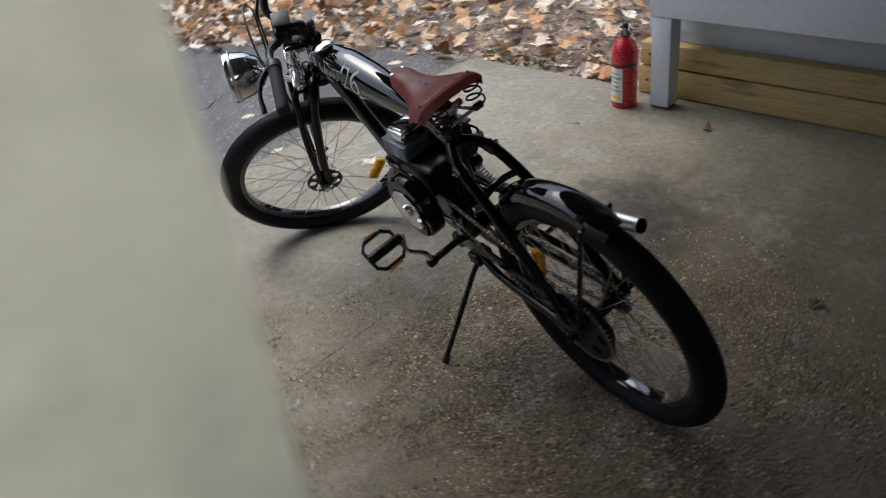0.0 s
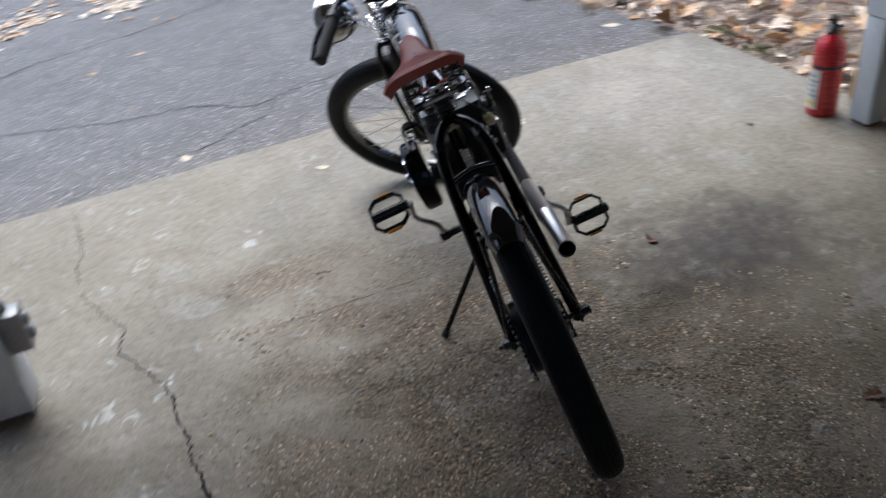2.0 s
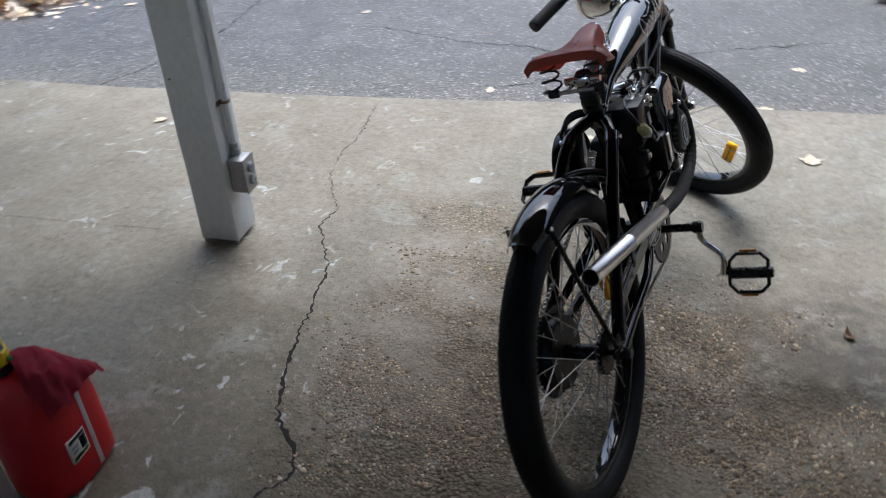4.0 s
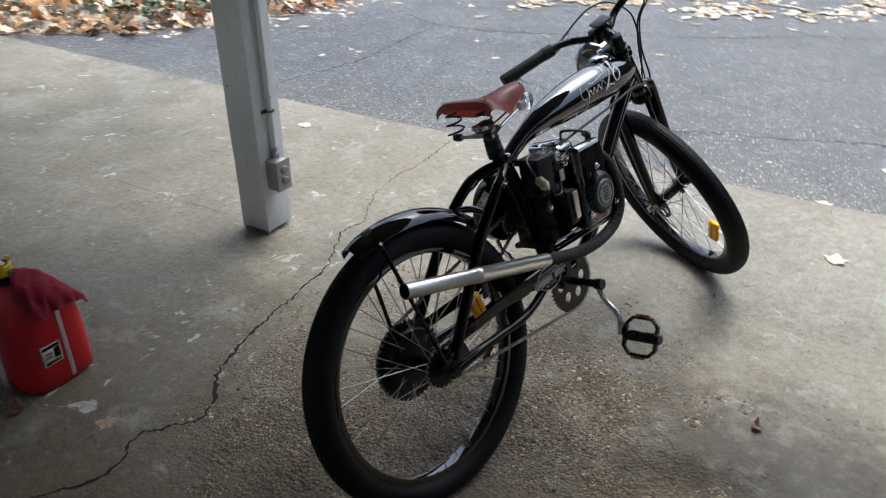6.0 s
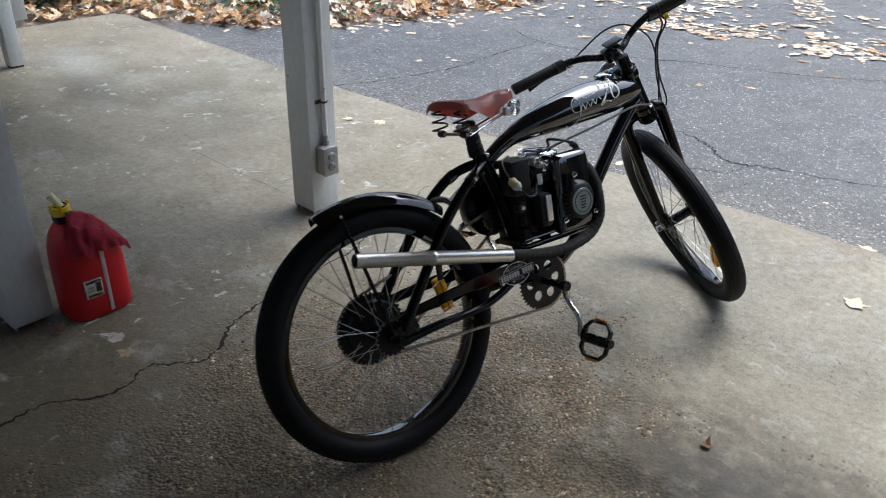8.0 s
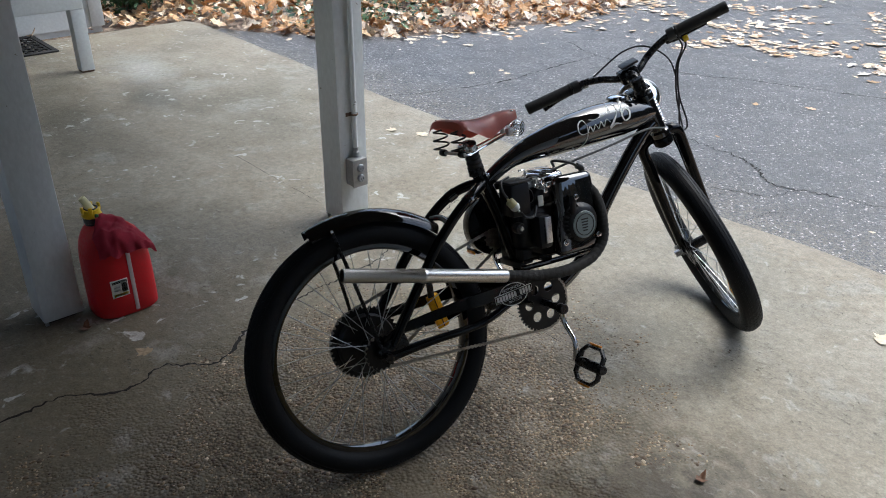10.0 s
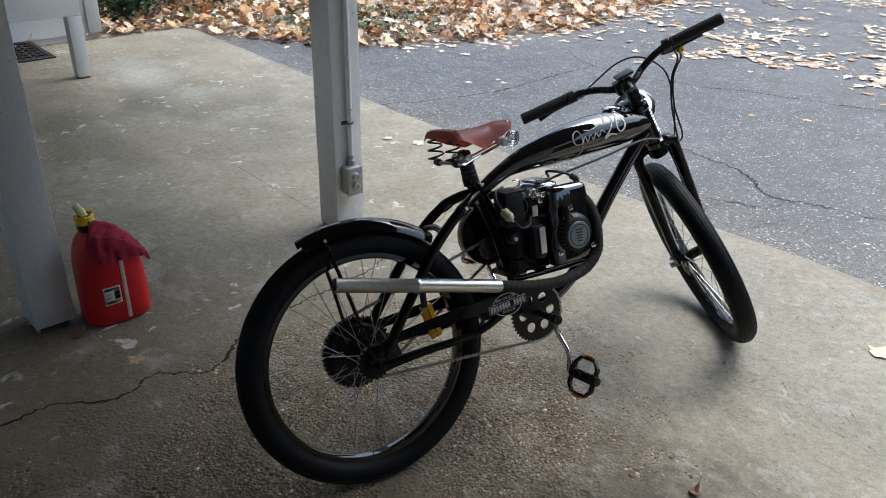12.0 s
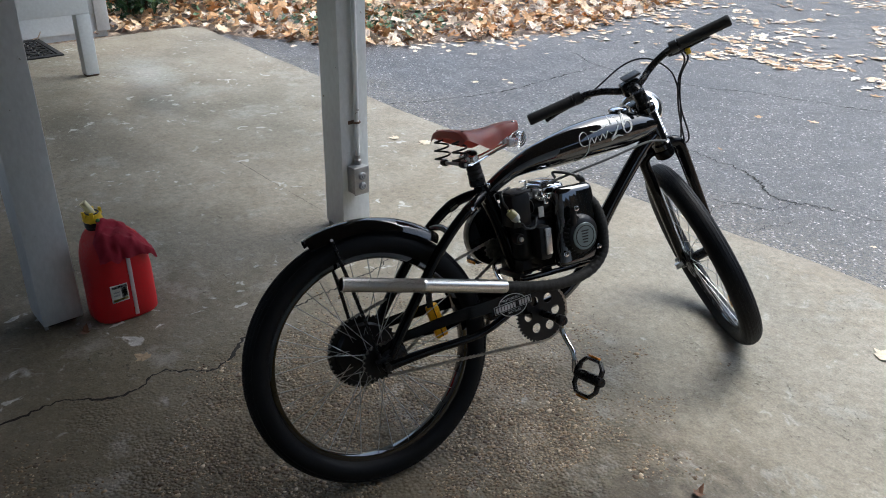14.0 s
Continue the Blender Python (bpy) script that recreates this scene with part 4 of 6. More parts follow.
def toothed(r, teeth, depth, thick, at, holes=0, hole_r=0.0, hole_at=0.0):
    """A sprocket plate with teeth and round holes."""
    bm = bmesh.new()
    n = teeth * 4
    outer = []
    for k in range(n):
        rr = r if k % 4 in (0, 1) else r - depth
        outer.append((rr * math.cos(2 * math.pi * k / n), rr * math.sin(2 * math.pi * k / n)))
    rings = [[bm.verts.new((x, y, 0)) for x, y in outer]]
    edges = [bm.edges.new((rings[0][k], rings[0][(k + 1) % n])) for k in range(n)]
    for h in range(holes):
        c = 2 * math.pi * h / holes
        vs = [bm.verts.new((hole_at * math.cos(c) + hole_r * math.cos(2 * math.pi * k / 14), hole_at * math.sin(c) + hole_r * math.sin(2 * math.pi * k / 14), 0)) for k in range(14)]
        edges += [bm.edges.new((vs[k], vs[(k + 1) % 14])) for k in range(14)]
    bmesh.ops.triangle_fill(bm, use_beauty=True, edges=edges)
    if holes:
        doomed = []
        for f in bm.faces:
            c = f.calc_center_median()
            for h in range(holes):
                a = 2 * math.pi * h / holes
                if (c.x - hole_at * math.cos(a)) ** 2 + (c.y - hole_at * math.sin(a)) ** 2 < (hole_r * 0.97) ** 2 and all(((v.co.x - hole_at * math.cos(a)) ** 2 + (v.co.y - hole_at * math.sin(a)) ** 2) < (hole_r * 1.02) ** 2 for v in f.verts):
                    doomed.append(f)
        bmesh.ops.delete(bm, geom=list(set(doomed)), context="FACES_ONLY")
    g = bmesh.ops.extrude_face_region(bm, geom=bm.faces[:])
    bmesh.ops.translate(bm, vec=(0, 0, thick), verts=[v for v in g["geom"] if isinstance(v, bmesh.types.BMVert)])
    bm.transform(Matrix.Translation(at) @ AXIS["y"])
    return bm


part("brake_disc", toothed(0.062, 24, 0.004, 0.003, (0, 0.05, 0), 7, 0.0125, 0.042), MATT_BLACK, front, "drilled black brake disc")
part("drive_sprocket", toothed(0.1, 44, 0.006, 0.005, (0, 0.06, 0), 6, 0.014, 0.065), MATT_BLACK, rear, "large black drive sprocket")
part("hub_drum", lathe([(0, 0.036), (0.078, 0.036), (0.082, 0.042), (0.082, 0.056), (0, 0.057)], 32, "y"), MATT_BLACK, rear)
part("freewheel", toothed(0.046, 20, 0.005, 0.006, (0, -0.055, 0)), MATT_BLACK, rear, "black freewheel cog")
for s in (-1, 1):
    bp("axle_nut", lathe([(0, -0.012), (0.012, -0.012), (0.012, 0.006), (0.006, 0.008), (0.006, 0.018), (0, 0.018)], 6, "y", (0, s * 0.094, 0)), SATIN_BLACK)

# frame
SEAT_TOP, BB = Vector((0.372, 0, 0.405)), Vector((0.51, 0, 0.004))
bp("seat_tube", tube([SEAT_TOP, (0.39, 0, 0.37), (0.41, 0, 0.325), (0.436, 0, 0.25), (0.469, 0, 0.135), BB], [0.018, 0.02, 0.021, 0.021, 0.021, 0.021], 16), DARK_GLOSS)
SEAT_TURN = Vector((-0.16, 0, 0.98)).to_track_quat("Z", "Y").to_matrix().to_4x4()
bp("seat_collar", lathe([(0.0165, -0.012), (0.0225, -0.01), (0.0225, 0.008), (0.0165, 0.01)], 18, at=SEAT_TOP, turn=SEAT_TURN), SATIN_BLACK)
bp("collar_bolt", lathe([(0, -0.004), (0.006, -0.004), (0.006, 0.008), (0.003, 0.01), (0, 0.01)], 8, "y", (0.392, -0.017, 0.392), turn=Matrix.Rotation(radians(90), 4, "X")), CHROME)
boot = [(0.0, 0.006)]
for k in range(6):
    boot += [(0.0205 - 0.0006 * k, 0.008 + 0.0125 * k), (0.0225 - 0.0006 * k, 0.013 + 0.0125 * k), (0.0205 - 0.0006 * k, 0.019 + 0.0125 * k)]
bp("post_boot", lathe(boot + [(0.014, 0.084), (0, 0.085)], 20, at=SEAT_TOP, turn=SEAT_TURN), GRIP, "ribbed black rubber boot on the seat post")
bp("bottom_bracket", lathe([(0, -0.045), (0.024, -0.045), (0.027, -0.04), (0.027, 0.04), (0.024, 0.045), (0, 0.045)], 20, "y", BB), SATIN_BLACK)
bp("down_tube", tube([(1.0, 0, 0.44), (0.953, 0, 0.405), (0.87, 0, 0.315), (0.783, 0, 0.208), (0.707, 0, 0.092), (0.61, 0, 0.02), BB], [0.021, 0.021, 0.021, 0.021, 0.02, 0.018, 0.018], 18), GLOSS_BLACK)
ht = Vector((-math.sin(radians(RAKE)), 0, math.cos(radians(RAKE))))
bp("head_tube", lathe([(0.02, -0.035), (0.029, -0.035), (0.029, -0.02), (0.024, -0.014), (0.024, 0.09), (0.029, 0.096), (0.029, 0.112), (0.02, 0.112)], 22, at=HEAD + ht * 0.0, turn=ht.to_track_quat("Z", "Y").to_matrix().to_4x4(), close=True), GLOSS_BLACK)
# fuel tank swept into the top tube
tank = bp("fuel_tank", tube([(0.375, 0, 0.352), (0.43, 0, 0.39), (0.487, 0, 0.418), (0.55, 0, 0.436), (0.62, 0, 0.447), (0.7, 0, 0.459), (0.79, 0, 0.469), (0.88, 0, 0.474), (0.95, 0, 0.475), (1.0, 0, 0.474)], [0.019, 0.0205, 0.0235, 0.035, 0.045, 0.0525, 0.056, 0.053, 0.042, 0.026], 32, 6, flat=0.92), GLOSS_BLACK, "gloss black teardrop fuel tank")
cap = bp("tank_cap", lathe([(0, 0.014), (0.029, 0.014), (0.031, 0.017), (0.03, 0.021), (0.02, 0.026), (0, 0.027)], 28, "z", (0.887, 0.016, 0.515)), CHROME, "chrome fuel cap")
part("cap_rim", lathe([(0, -0.012), (0.033, -0.012), (0.033, 0.002), (0.028, 0.006), (0.028, 0.014), (0, 0.014)], 28, "z", (0.887, 0.016, 0.515)), SATIN_BLACK, cap, "black filler neck")
# painted emblem on both tank sides, as plain strokes


def stroke(pts, w, side):
    """A painted line hugging the tank's flank."""
    q = spline([(x, 0, z) for x, z in pts], 7)
    bm = bmesh.new()
    rows = []
    for i, v in enumerate(q):
        t = (q[min(i + 1, len(q) - 1)] - q[max(i - 1, 0)]).normalized()
        nrm = Vector((-t.z, 0, t.x))
        ww = w * 0.82 * (0.45 + 0.75 * abs(math.sin(3.1 * i / len(q) * 2 + 0.5)))
        row = []
        for k in (-0.5, 0.5):
            p = v + nrm * ww * k
            cz = np.interp(p.x, (0.62, 0.7, 0.79, 0.88, 0.95), (0.447, 0.459, 0.469, 0.474, 0.475))
            rr = np.interp(p.x, (0.62, 0.7, 0.79, 0.88, 0.95), (0.045, 0.0525, 0.056, 0.053, 0.042))
            yy = 0.92 * math.sqrt(max(rr * rr - (p.z - cz) ** 2, 1e-5)) + 0.0014
            row.append(bm.verts.new((p.x, side * yy, p.z)))
        rows.append(row)
    for a, b in zip(rows, rows[1:]):
        bm.faces.new((a[0], b[0], b[1], a[1]))
    return bm


EMBLEM_AT, EMBLEM_SIZE, EMBLEM_SLOPE = (0.69, 0.432), 0.058, 0.14
FLOURISH = [([(-0.28, -0.2), (0.1, -0.4), (0.46, -0.1), (0.52, 0.6), (0.36, 1.05), (0.06, 0.95), (0.0, 0.6), (0.2, 0.36), (0.62, 0.36)], 0.05),
            ([(0.5, 0.3), (0.68, 0.66), (0.84, 0.36), (1.02, 0.66), (1.18, 0.38), (1.36, 0.68), (1.52, 0.4), (1.7, 0.72), (1.94, 0.5)], 0.055),
            ([(0.7, 1.0), (1.0, 0.9), (1.4, 0.94), (1.9, 1.02)], 0.035)]
NUMERAL = [([(2.02, 1.0), (2.14, 1.3), (2.46, 1.3), (2.5, 0.95), (2.2, 0.5), (1.94, 0.2), (2.3, 0.3), (2.66, 0.18)], 0.11),
           ([(3.22, 1.36), (2.88, 1.1), (2.74, 0.62), (2.9, 0.28), (3.18, 0.36), (3.26, 0.7), (3.06, 0.92), (2.82, 0.74)], 0.11)]
for s in (-1, 1):
    for pts, w in FLOURISH + NUMERAL:
        line = []
        for u, v in pts:
            x = EMBLEM_AT[0] + (u if s < 0 else 3.3 - u) * EMBLEM_SIZE
            line.append((x, EMBLEM_AT[1] + v * EMBLEM_SIZE * 0.92 + EMBLEM_SLOPE * (x - EMBLEM_AT[0])))
        part("emblem_stroke", stroke(line, w * EMBLEM_SIZE * 1.15, s), WHITE_INK, tank)
# rear stays: an arch over the wheel and forked chain stays
bp("stay_arch", tube([(0.02, -0.076, 0.015), (0.077, -0.072, 0.093), (0.137, -0.068, 0.173), (0.2, -0.063, 0.252), (0.258, -0.058, 0.308), (0.31, -0.05, 0.345), (0.355, -0.03, 0.364), (0.384, 0, 0.37), (0.355, 0.03, 0.364), (0.31, 0.05, 0.345), (0.258, 0.058, 0.308), (0.2, 0.063, 0.252), (0.137, 0.068, 0.173), (0.077, 0.072, 0.093), (0.02, 0.076, 0.015)], 0.0138, 14), DARK_GLOSS)
bp("stay_bridge", tube([(0.24, -0.06, 0.292), (0.246, 0, 0.3), (0.24, 0.06, 0.292)], 0.009, 10), GLOSS_BLACK)
bp("guard_spring", coil((0.272, 0, 0.292), 0.0075, 0.05, 6, 0.0022, (0.75, 0, 0.5)), SPOKE, "small coil spring over the mudguard")
for sy in (-1, 1):
    bp("stay_lug", tube([(0.3, sy * 0.052, 0.338), (0.322, sy * 0.048, 0.35)], 0.0165, 14, 2), GLOSS_BLACK)
    bp("stay_bolt", lathe([(0, 0.006), (0.005, 0.005), (0.006, 0)], 8, at=(0.312, sy * 0.066, 0.347), turn=Matrix.Rotation(radians(-90 * sy), 4, "X")), CHROME)


def stay_plate(side):
    """The broad flat upper chain stay, a bevelled steel plate."""
    top = [(0.0, 0.04), (0.02, 0.054), (0.06, 0.068), (0.138, 0.076), (0.25, 0.086), (0.34, 0.091), (0.4, 0.093), (0.45, 0.085), (0.5, 0.05)]
    low = [(0.51, 0.0), (0.425, 0.018), (0.34, 0.05), (0.185, 0.05), (0.058, 0.041), (0.02, 0.02), (0.0, 0.006)]
    bm = bmesh.new()
    y = lambda x: side * float(np.interp(x, (0.0, 0.06, 0.39, 0.51), (0.077, 0.074, 0.0645, 0.04)))
    pairs = []
    xs = np.linspace(0.0, 0.5, 22)
    q = low[::-1]
    for x in xs:
        zt = float(np.interp(x, [p_[0] for p_ in top], [p_[1] for p_ in top]))
        zl = float(np.interp(x, [p_[0] for p_ in q], [p_[1] for p_ in q]))
        yy = y(x)
        e = 0.003
        pairs.append([bm.verts.new(v) for v in ((x, yy - side * 0.007, zl + e), (x, yy - side * e, zl), (x, yy, zl + e), (x, yy, zt - e), (x, yy - side * e, zt), (x, yy - side * 0.007, zt - e))])
    for a, b in zip(pairs, pairs[1:]):
        for k in range(6):
            bm.faces.new((a[k], a[(k + 1) % 6], b[(k + 1) % 6], b[k]))
    bm.faces.new(pairs[0])
    bm.faces.new(pairs[-1][::-1])
    bmesh.ops.recalc_face_normals(bm, faces=bm.faces[:])
    return bm


for s in (-1, 1):
    part("chain_stay", stay_plate(s), DARK_GLOSS, bike, "broad flat black stay plate", UP, smooth=False)
    bp("lower_stay", tube([(0.0, s * 0.078, -0.008), (0.05, s * 0.077, -0.004), (0.144, s * 0.074, 0.0), (0.265, s * 0.068, 0.0), (0.33, s * 0.062, 0.01), (0.4, s * 0.05, 0.03)], [0.016, 0.0135, 0.0115, 0.0108, 0.0108, 0.0108], 14), DARK_GLOSS)
    bp("dropout", tube([(-0.018, s * 0.08, 0.0), (0.02, s * 0.08, 0.01), (0.065, s * 0.078, 0.022)], [0.02, 0.028, 0.022], 12, 3, flat=0.18), SATIN_BLACK)
BADGE = Matrix.Translation((0.404, -0.0668, 0.059)) @ Matrix.Rotation(radians(-3.5), 4, "Z") @ Matrix.Rotation(radians(1), 4, "Y")
badge = part("stay_badge", lathe([(0, 0.0012), (0.033, 0.0012), (0.033, 0)], 32, turn=BADGE @ Matrix.Rotation(radians(90), 4, "X") @ Matrix.Diagonal((1.45, 1, 1, 1))), SATIN_BLACK, bike, "black oval badge with white markings", UP)
part("badge_ring", lathe([(0.0305, 0), (0.0325, 0), (0.0325, 0.0008), (0.0305, 0.0008)], 36, turn=BADGE @ Matrix.Translation((0, -0.0013, 0)) @ Matrix.Rotation(radians(90), 4, "X") @ Matrix.Diagonal((1.4, 1, 1, 1)), close=True), WHITE_INK, badge)
bar_m = BADGE @ Matrix.Rotation(radians(-8), 4, "Y")
bm = box((-0.059, -0.0032, -0.0115), (0.059, -0.0014, 0.0115), 0.0004, 1)
bm.transform(bar_m)
part("badge_bar", bm, WHITE_INK, badge)
bm = box((-0.0575, -0.0036, -0.01), (0.0575, -0.0031, 0.01), 0, 1)
bm.transform(bar_m)
part("badge_bar", bm, SATIN_BLACK, badge)
for k in range(12):
    if k == 7:
        continue
    x = -0.0545 + k * 0.0092
    bm = box((x, -0.0044, -0.0075), (x + 0.0068, -0.0035, 0.0075), 0, 1)
    bm.transform(bar_m)
    part("badge_bar", bm, WHITE_INK, badge)


def lettering(text, size, m, parent, material):
    """Flat letters of the built-in font, centred, as one mesh."""
    fc = bpy.data.curves.new("lettering", "FONT")
    fc.body, fc.size, fc.align_x, fc.align_y, fc.extrude = text, size, "CENTER", "CENTER", 0.0002
    fo = bpy.data.objects.new("lettering", fc)
    me = bpy.data.meshes.new_from_object(fo)
    bpy.data.objects.remove(fo)
    bpy.data.curves.remove(fc)
    me.materials.clear()
    me.materials.append(material)
    ob = new("lettering", me)
    ob.parent = parent
    ob.matrix_basis = m
    return ob


TEXT_TURN = Matrix.Rotation(radians(90), 4, "X")
lettering("MOTORIZED", 0.0105, bar_m @ Matrix.Translation((-0.002, -0.002, 0.0185)) @ TEXT_TURN, badge, WHITE_INK)
lettering("BICYCLES", 0.0095, bar_m @ Matrix.Translation((0.002, -0.002, -0.0185)) @ TEXT_TURN, badge, WHITE_INK)

# rear mudguard
bm = bmesh.new()
rows = []
for i in range(41):
    a = radians(112 - 60 * i / 40)
    row = []
    for k in range(11):
        b = radians(-80 + 16 * k)
        rr = 0.328 + 0.042 * math.cos(b) ** 0.7 if math.cos(b) > 0 else 0.328
        w = 0.04 * math.sin(b) * (0.75 + 0.25 * min(1, i / 5))
        row.append(bm.verts.new((rr * math.cos(a), w, rr * math.sin(a))))
    rows.append(row)
for a, b in zip(rows, rows[1:]):
    for k in range(10):
        bm.faces.new((a[k], a[k + 1], b[k + 1], b[k]))
bmesh.ops.solidify(bm, geom=bm.faces[:], thickness=0.0016)
guard = bp("rear_mudguard", bm, BLACK_LACQUER, "gloss black rear mudguard")
for s in (-1, 1):
    for a0, x1 in ((103, -0.01),):
        p0 = Vector((0.347 * math.cos(radians(a0)), s * 0.0425, 0.347 * math.sin(radians(a0))))
        bp("mudguard_strut", tube([p0, p0.lerp(Vector((x1, s * 0.07, 0.05)), 0.5), (x1, s * 0.082, 0.02)], 0.005, 8), SATIN_BLACK)
        part("strut_screw", lathe([(0, 0.003), (0.004, 0.002), (0.0045, 0)], 10, "y", p0 + Vector((0, 0.003 * s, 0)), turn=Matrix.Rotation(radians(-90 * s), 4, "X")), CHROME, guard)

# saddle
bm = bmesh.new()
N, M = 26, 16
rows = []
for i in range(N + 1):
    t = i / N
    x = 0.288 + 0.23 * t
    hw = float(np.interp(t, (0, 0.04, 0.12, 0.25, 0.38, 0.52, 0.66, 0.85, 0.95, 1), (0.086, 0.096, 0.099, 0.094, 0.076, 0.053, 0.038, 0.033, 0.027, 0.014)))
    row = []
    flap = float(np.interp(t, (0, 0.15, 0.35, 0.5, 0.7, 1), (0.018, 0.028, 0.04, 0.05, 0.038, 0.018)))
    for k in range(M + 1):
        u = -1 + 2 * k / M
        drop = flap * abs(u) ** 6 + 0.004 * u * u + 0.022 * max(0, 1 - t / 0.07) ** 2
        z = 0.556 - 0.012 * math.sin(math.pi * min(1, t * 1.15)) ** 2 - 0.004 * t - drop
        row.append(bm.verts.new((x + 0.004 * u * u * (1 - t), u * hw, z)))
    rows.append(row)
for a, b in zip(rows, rows[1:]):
    for k in range(M):
        bm.faces.new((a[k], a[k + 1], b[k + 1], b[k]))
bmesh.ops.solidify(bm, geom=bm.faces[:], thickness=0.006)
saddle = bp("saddle", bm, LEATHER, "riveted reddish-brown leather saddle", m=UP @ Matrix.Translation((0, 0.011, 0)))
for x, y, z, r, metal in ((0.311, -0.07, 0.5505, 0.004, RUST), (0.309, -0.036, 0.5525, 0.004, RUST), (0.309, 0, 0.553, 0.004, RUST), (0.309, 0.036, 0.5525, 0.004, RUST), (0.311, 0.07, 0.5505, 0.004, RUST), (0.5, 0.016, 0.549, 0.006, CHROME), (0.5, -0.016, 0.549, 0.006, CHROME)):
    part("rivet", lathe([(0, r * 0.5), (r * 0.7, r * 0.35), (r, 0)], 10, "z", (x, y, z)), metal, saddle)
for x, z in ((0.385, 0.5442), (0.41, 0.5426), (0.435, 0.5422)):
    part("vent_hole", lathe([(0, 0.0012), (0.004, 0.001), (0.0045, 0)], 10, "z", (x, 0, z)), BLACK_PLASTIC, saddle)
for s in (-1, 1):
    bp("saddle_spring", coil((0.302, s * 0.05, 0.47), 0.022, 0.058, 2.6, 0.0026, taper=0.8), CABLE, "dark coil spring")
    bp("spring_block", lathe([(0, -0.011), (0.0085, -0.011), (0.01, -0.007), (0.0085, -0.002), (0.01, 0.003), (0.0085, 0.011), (0, 0.011)], 12, "y", (0.306, s * 0.052, 0.464)), CABLE)
    bp("saddle_rail", tube([(0.306, s * 0.05, 0.462), (0.34, s * 0.036, 0.458), (0.39, s * 0.018, 0.468), (0.45, s * 0.013, 0.485), (0.505, s * 0.012, 0.5)], 0.004, 8), CHROME)
    bp("nose_spring", coil((0.507, s * 0.014, 0.502), 0.0245, s * 0.004, 2.6, 0.0023, (0, 1, 0), taper=0.3), CHROME)
    bp("nose_block", box((0.472, s * 0.014 - 0.008, 0.484), (0.49, s * 0.014 + 0.008, 0.506), 0.003), STEEL)
bp("saddle_bolt", lathe([(0, -0.067), (0.0045, -0.067), (0.0045, 0.067), (0, 0.067)], 10, "y", (0.306, 0, 0.464)), SPOKE)
bp("seat_clamp", box((0.34, -0.02, 0.458), (0.368, 0.02, 0.482), 0.006), CHROME)
bp("clamp_bolt", lathe([(0, -0.04), (0.009, -0.04), (0.009, 0.04), (0, 0.04)], 12, "y", (0.353, 0, 0.472)), CHROME)
bp("seat_post", tube([(0.352, 0, 0.49), (0.36, 0, 0.45), (0.372, 0, 0.405)], 0.0125, 14, 3), SATIN_BLACK)

# engine
engine = bp("engine", box((0.45, -0.06, 0.165), (0.64, 0.07, 0.285), 0.022, 3), MATT_BLACK, "black four-stroke engine with recoil starter")
part("sump", box((0.53, -0.055, 0.134), (0.655, 0.06, 0.18), 0.012), MATT_BLACK, engine)
part("mount_plate", box((0.44, -0.078, 0.116), (0.69, -0.06, 0.129), 0.003), GLOSS_BLACK, engine)
part("mount_plate", box((0.44, 0.05, 0.116), (0.69, 0.066, 0.129), 0.003), GLOSS_BLACK, engine)
part("mount_rail", tube([(0.44, -0.08, 0.145), (0.55, -0.084, 0.147), (0.66, -0.088, 0.15), (0.7, -0.088, 0.155)], 0.0042, 8), GLOSS_BLACK, engine)
for x in (0.442, 0.53, 0.65):
    part("mount_block", box((x, -0.058, 0.118), (x + 0.022, 0.05, 0.136), 0.003), MATT_BLACK, engine)
part("mount_foot", box((0.455, -0.06, 0.128), (0.485, 0.06, 0.17), 0.004), MATT_BLACK, engine)
for k in range(6):
    part("cooling_fin", box((0.555 - 0.002 * k, -0.05, 0.285 + 0.0085 * k), (0.655, 0.065, 0.289 + 0.0085 * k), 0.002, 1), ALLOY, engine)
part("cylinder", box((0.565, -0.045, 0.28), (0.645, 0.05, 0.335), 0.008), ALLOY, engine)
part("valve_cover", box((0.548, -0.045, 0.336), (0.625, 0.055, 0.366), 0.01, 3), CHROME, engine, "polished valve cover")
part("valve_cover_rib", box((0.56, -0.035, 0.366), (0.613, 0.045, 0.374), 0.004, 2), CHROME, engine)
bm = box((0.548, -0.112, 0.135), (0.708, -0.055, 0.358), 0.0, 1)
for v in bm.verts:
    if v.co.z > 0.3:
        v.co.x = 0.565 + (v.co.x - 0.548) * 0.78
        v.co.y += 0.02 if v.co.y < -0.08 else 0
bmesh.ops.bevel(bm, geom=bm.edges[:], offset=0.018, segments=4, affect="EDGES", profile=0.5)
part("shroud", bm, BLACK_LACQUER, engine, "gloss black engine shroud")
part("flywheel_housing", lathe([(0, 0.03), (0.066, 0.03), (0.072, 0.02), (0.072, 0.0), (0, 0)], 36, turn=Matrix.Rotation(radians(90), 4, "X"), at=(0.625, -0.055, 0.212)), MATT_BLACK, engine)
part("starter_solenoid", lathe([(0, 0.02), (0.014, 0.02), (0.016, 0.014), (0.016, 0), (0, 0)], 16, turn=Matrix.Rotation(radians(90), 4, "X"), at=(0.444, -0.06, 0.238)), MATT_BLACK, engine)
part("solenoid_bolt", lathe([(0, 0.006), (0.006, 0.005), (0.007, 0)], 8, turn=Matrix.Rotation(radians(90), 4, "X"), at=(0.444, -0.08, 0.238)), STEEL, engine)
part("fuel_hose", tube([(0.47, -0.05, 0.352), (0.5, -0.06, 0.372), (0.535, -0.055, 0.365), (0.545, -0.06, 0.34)], 0.0032, 8), CABLE, engine)
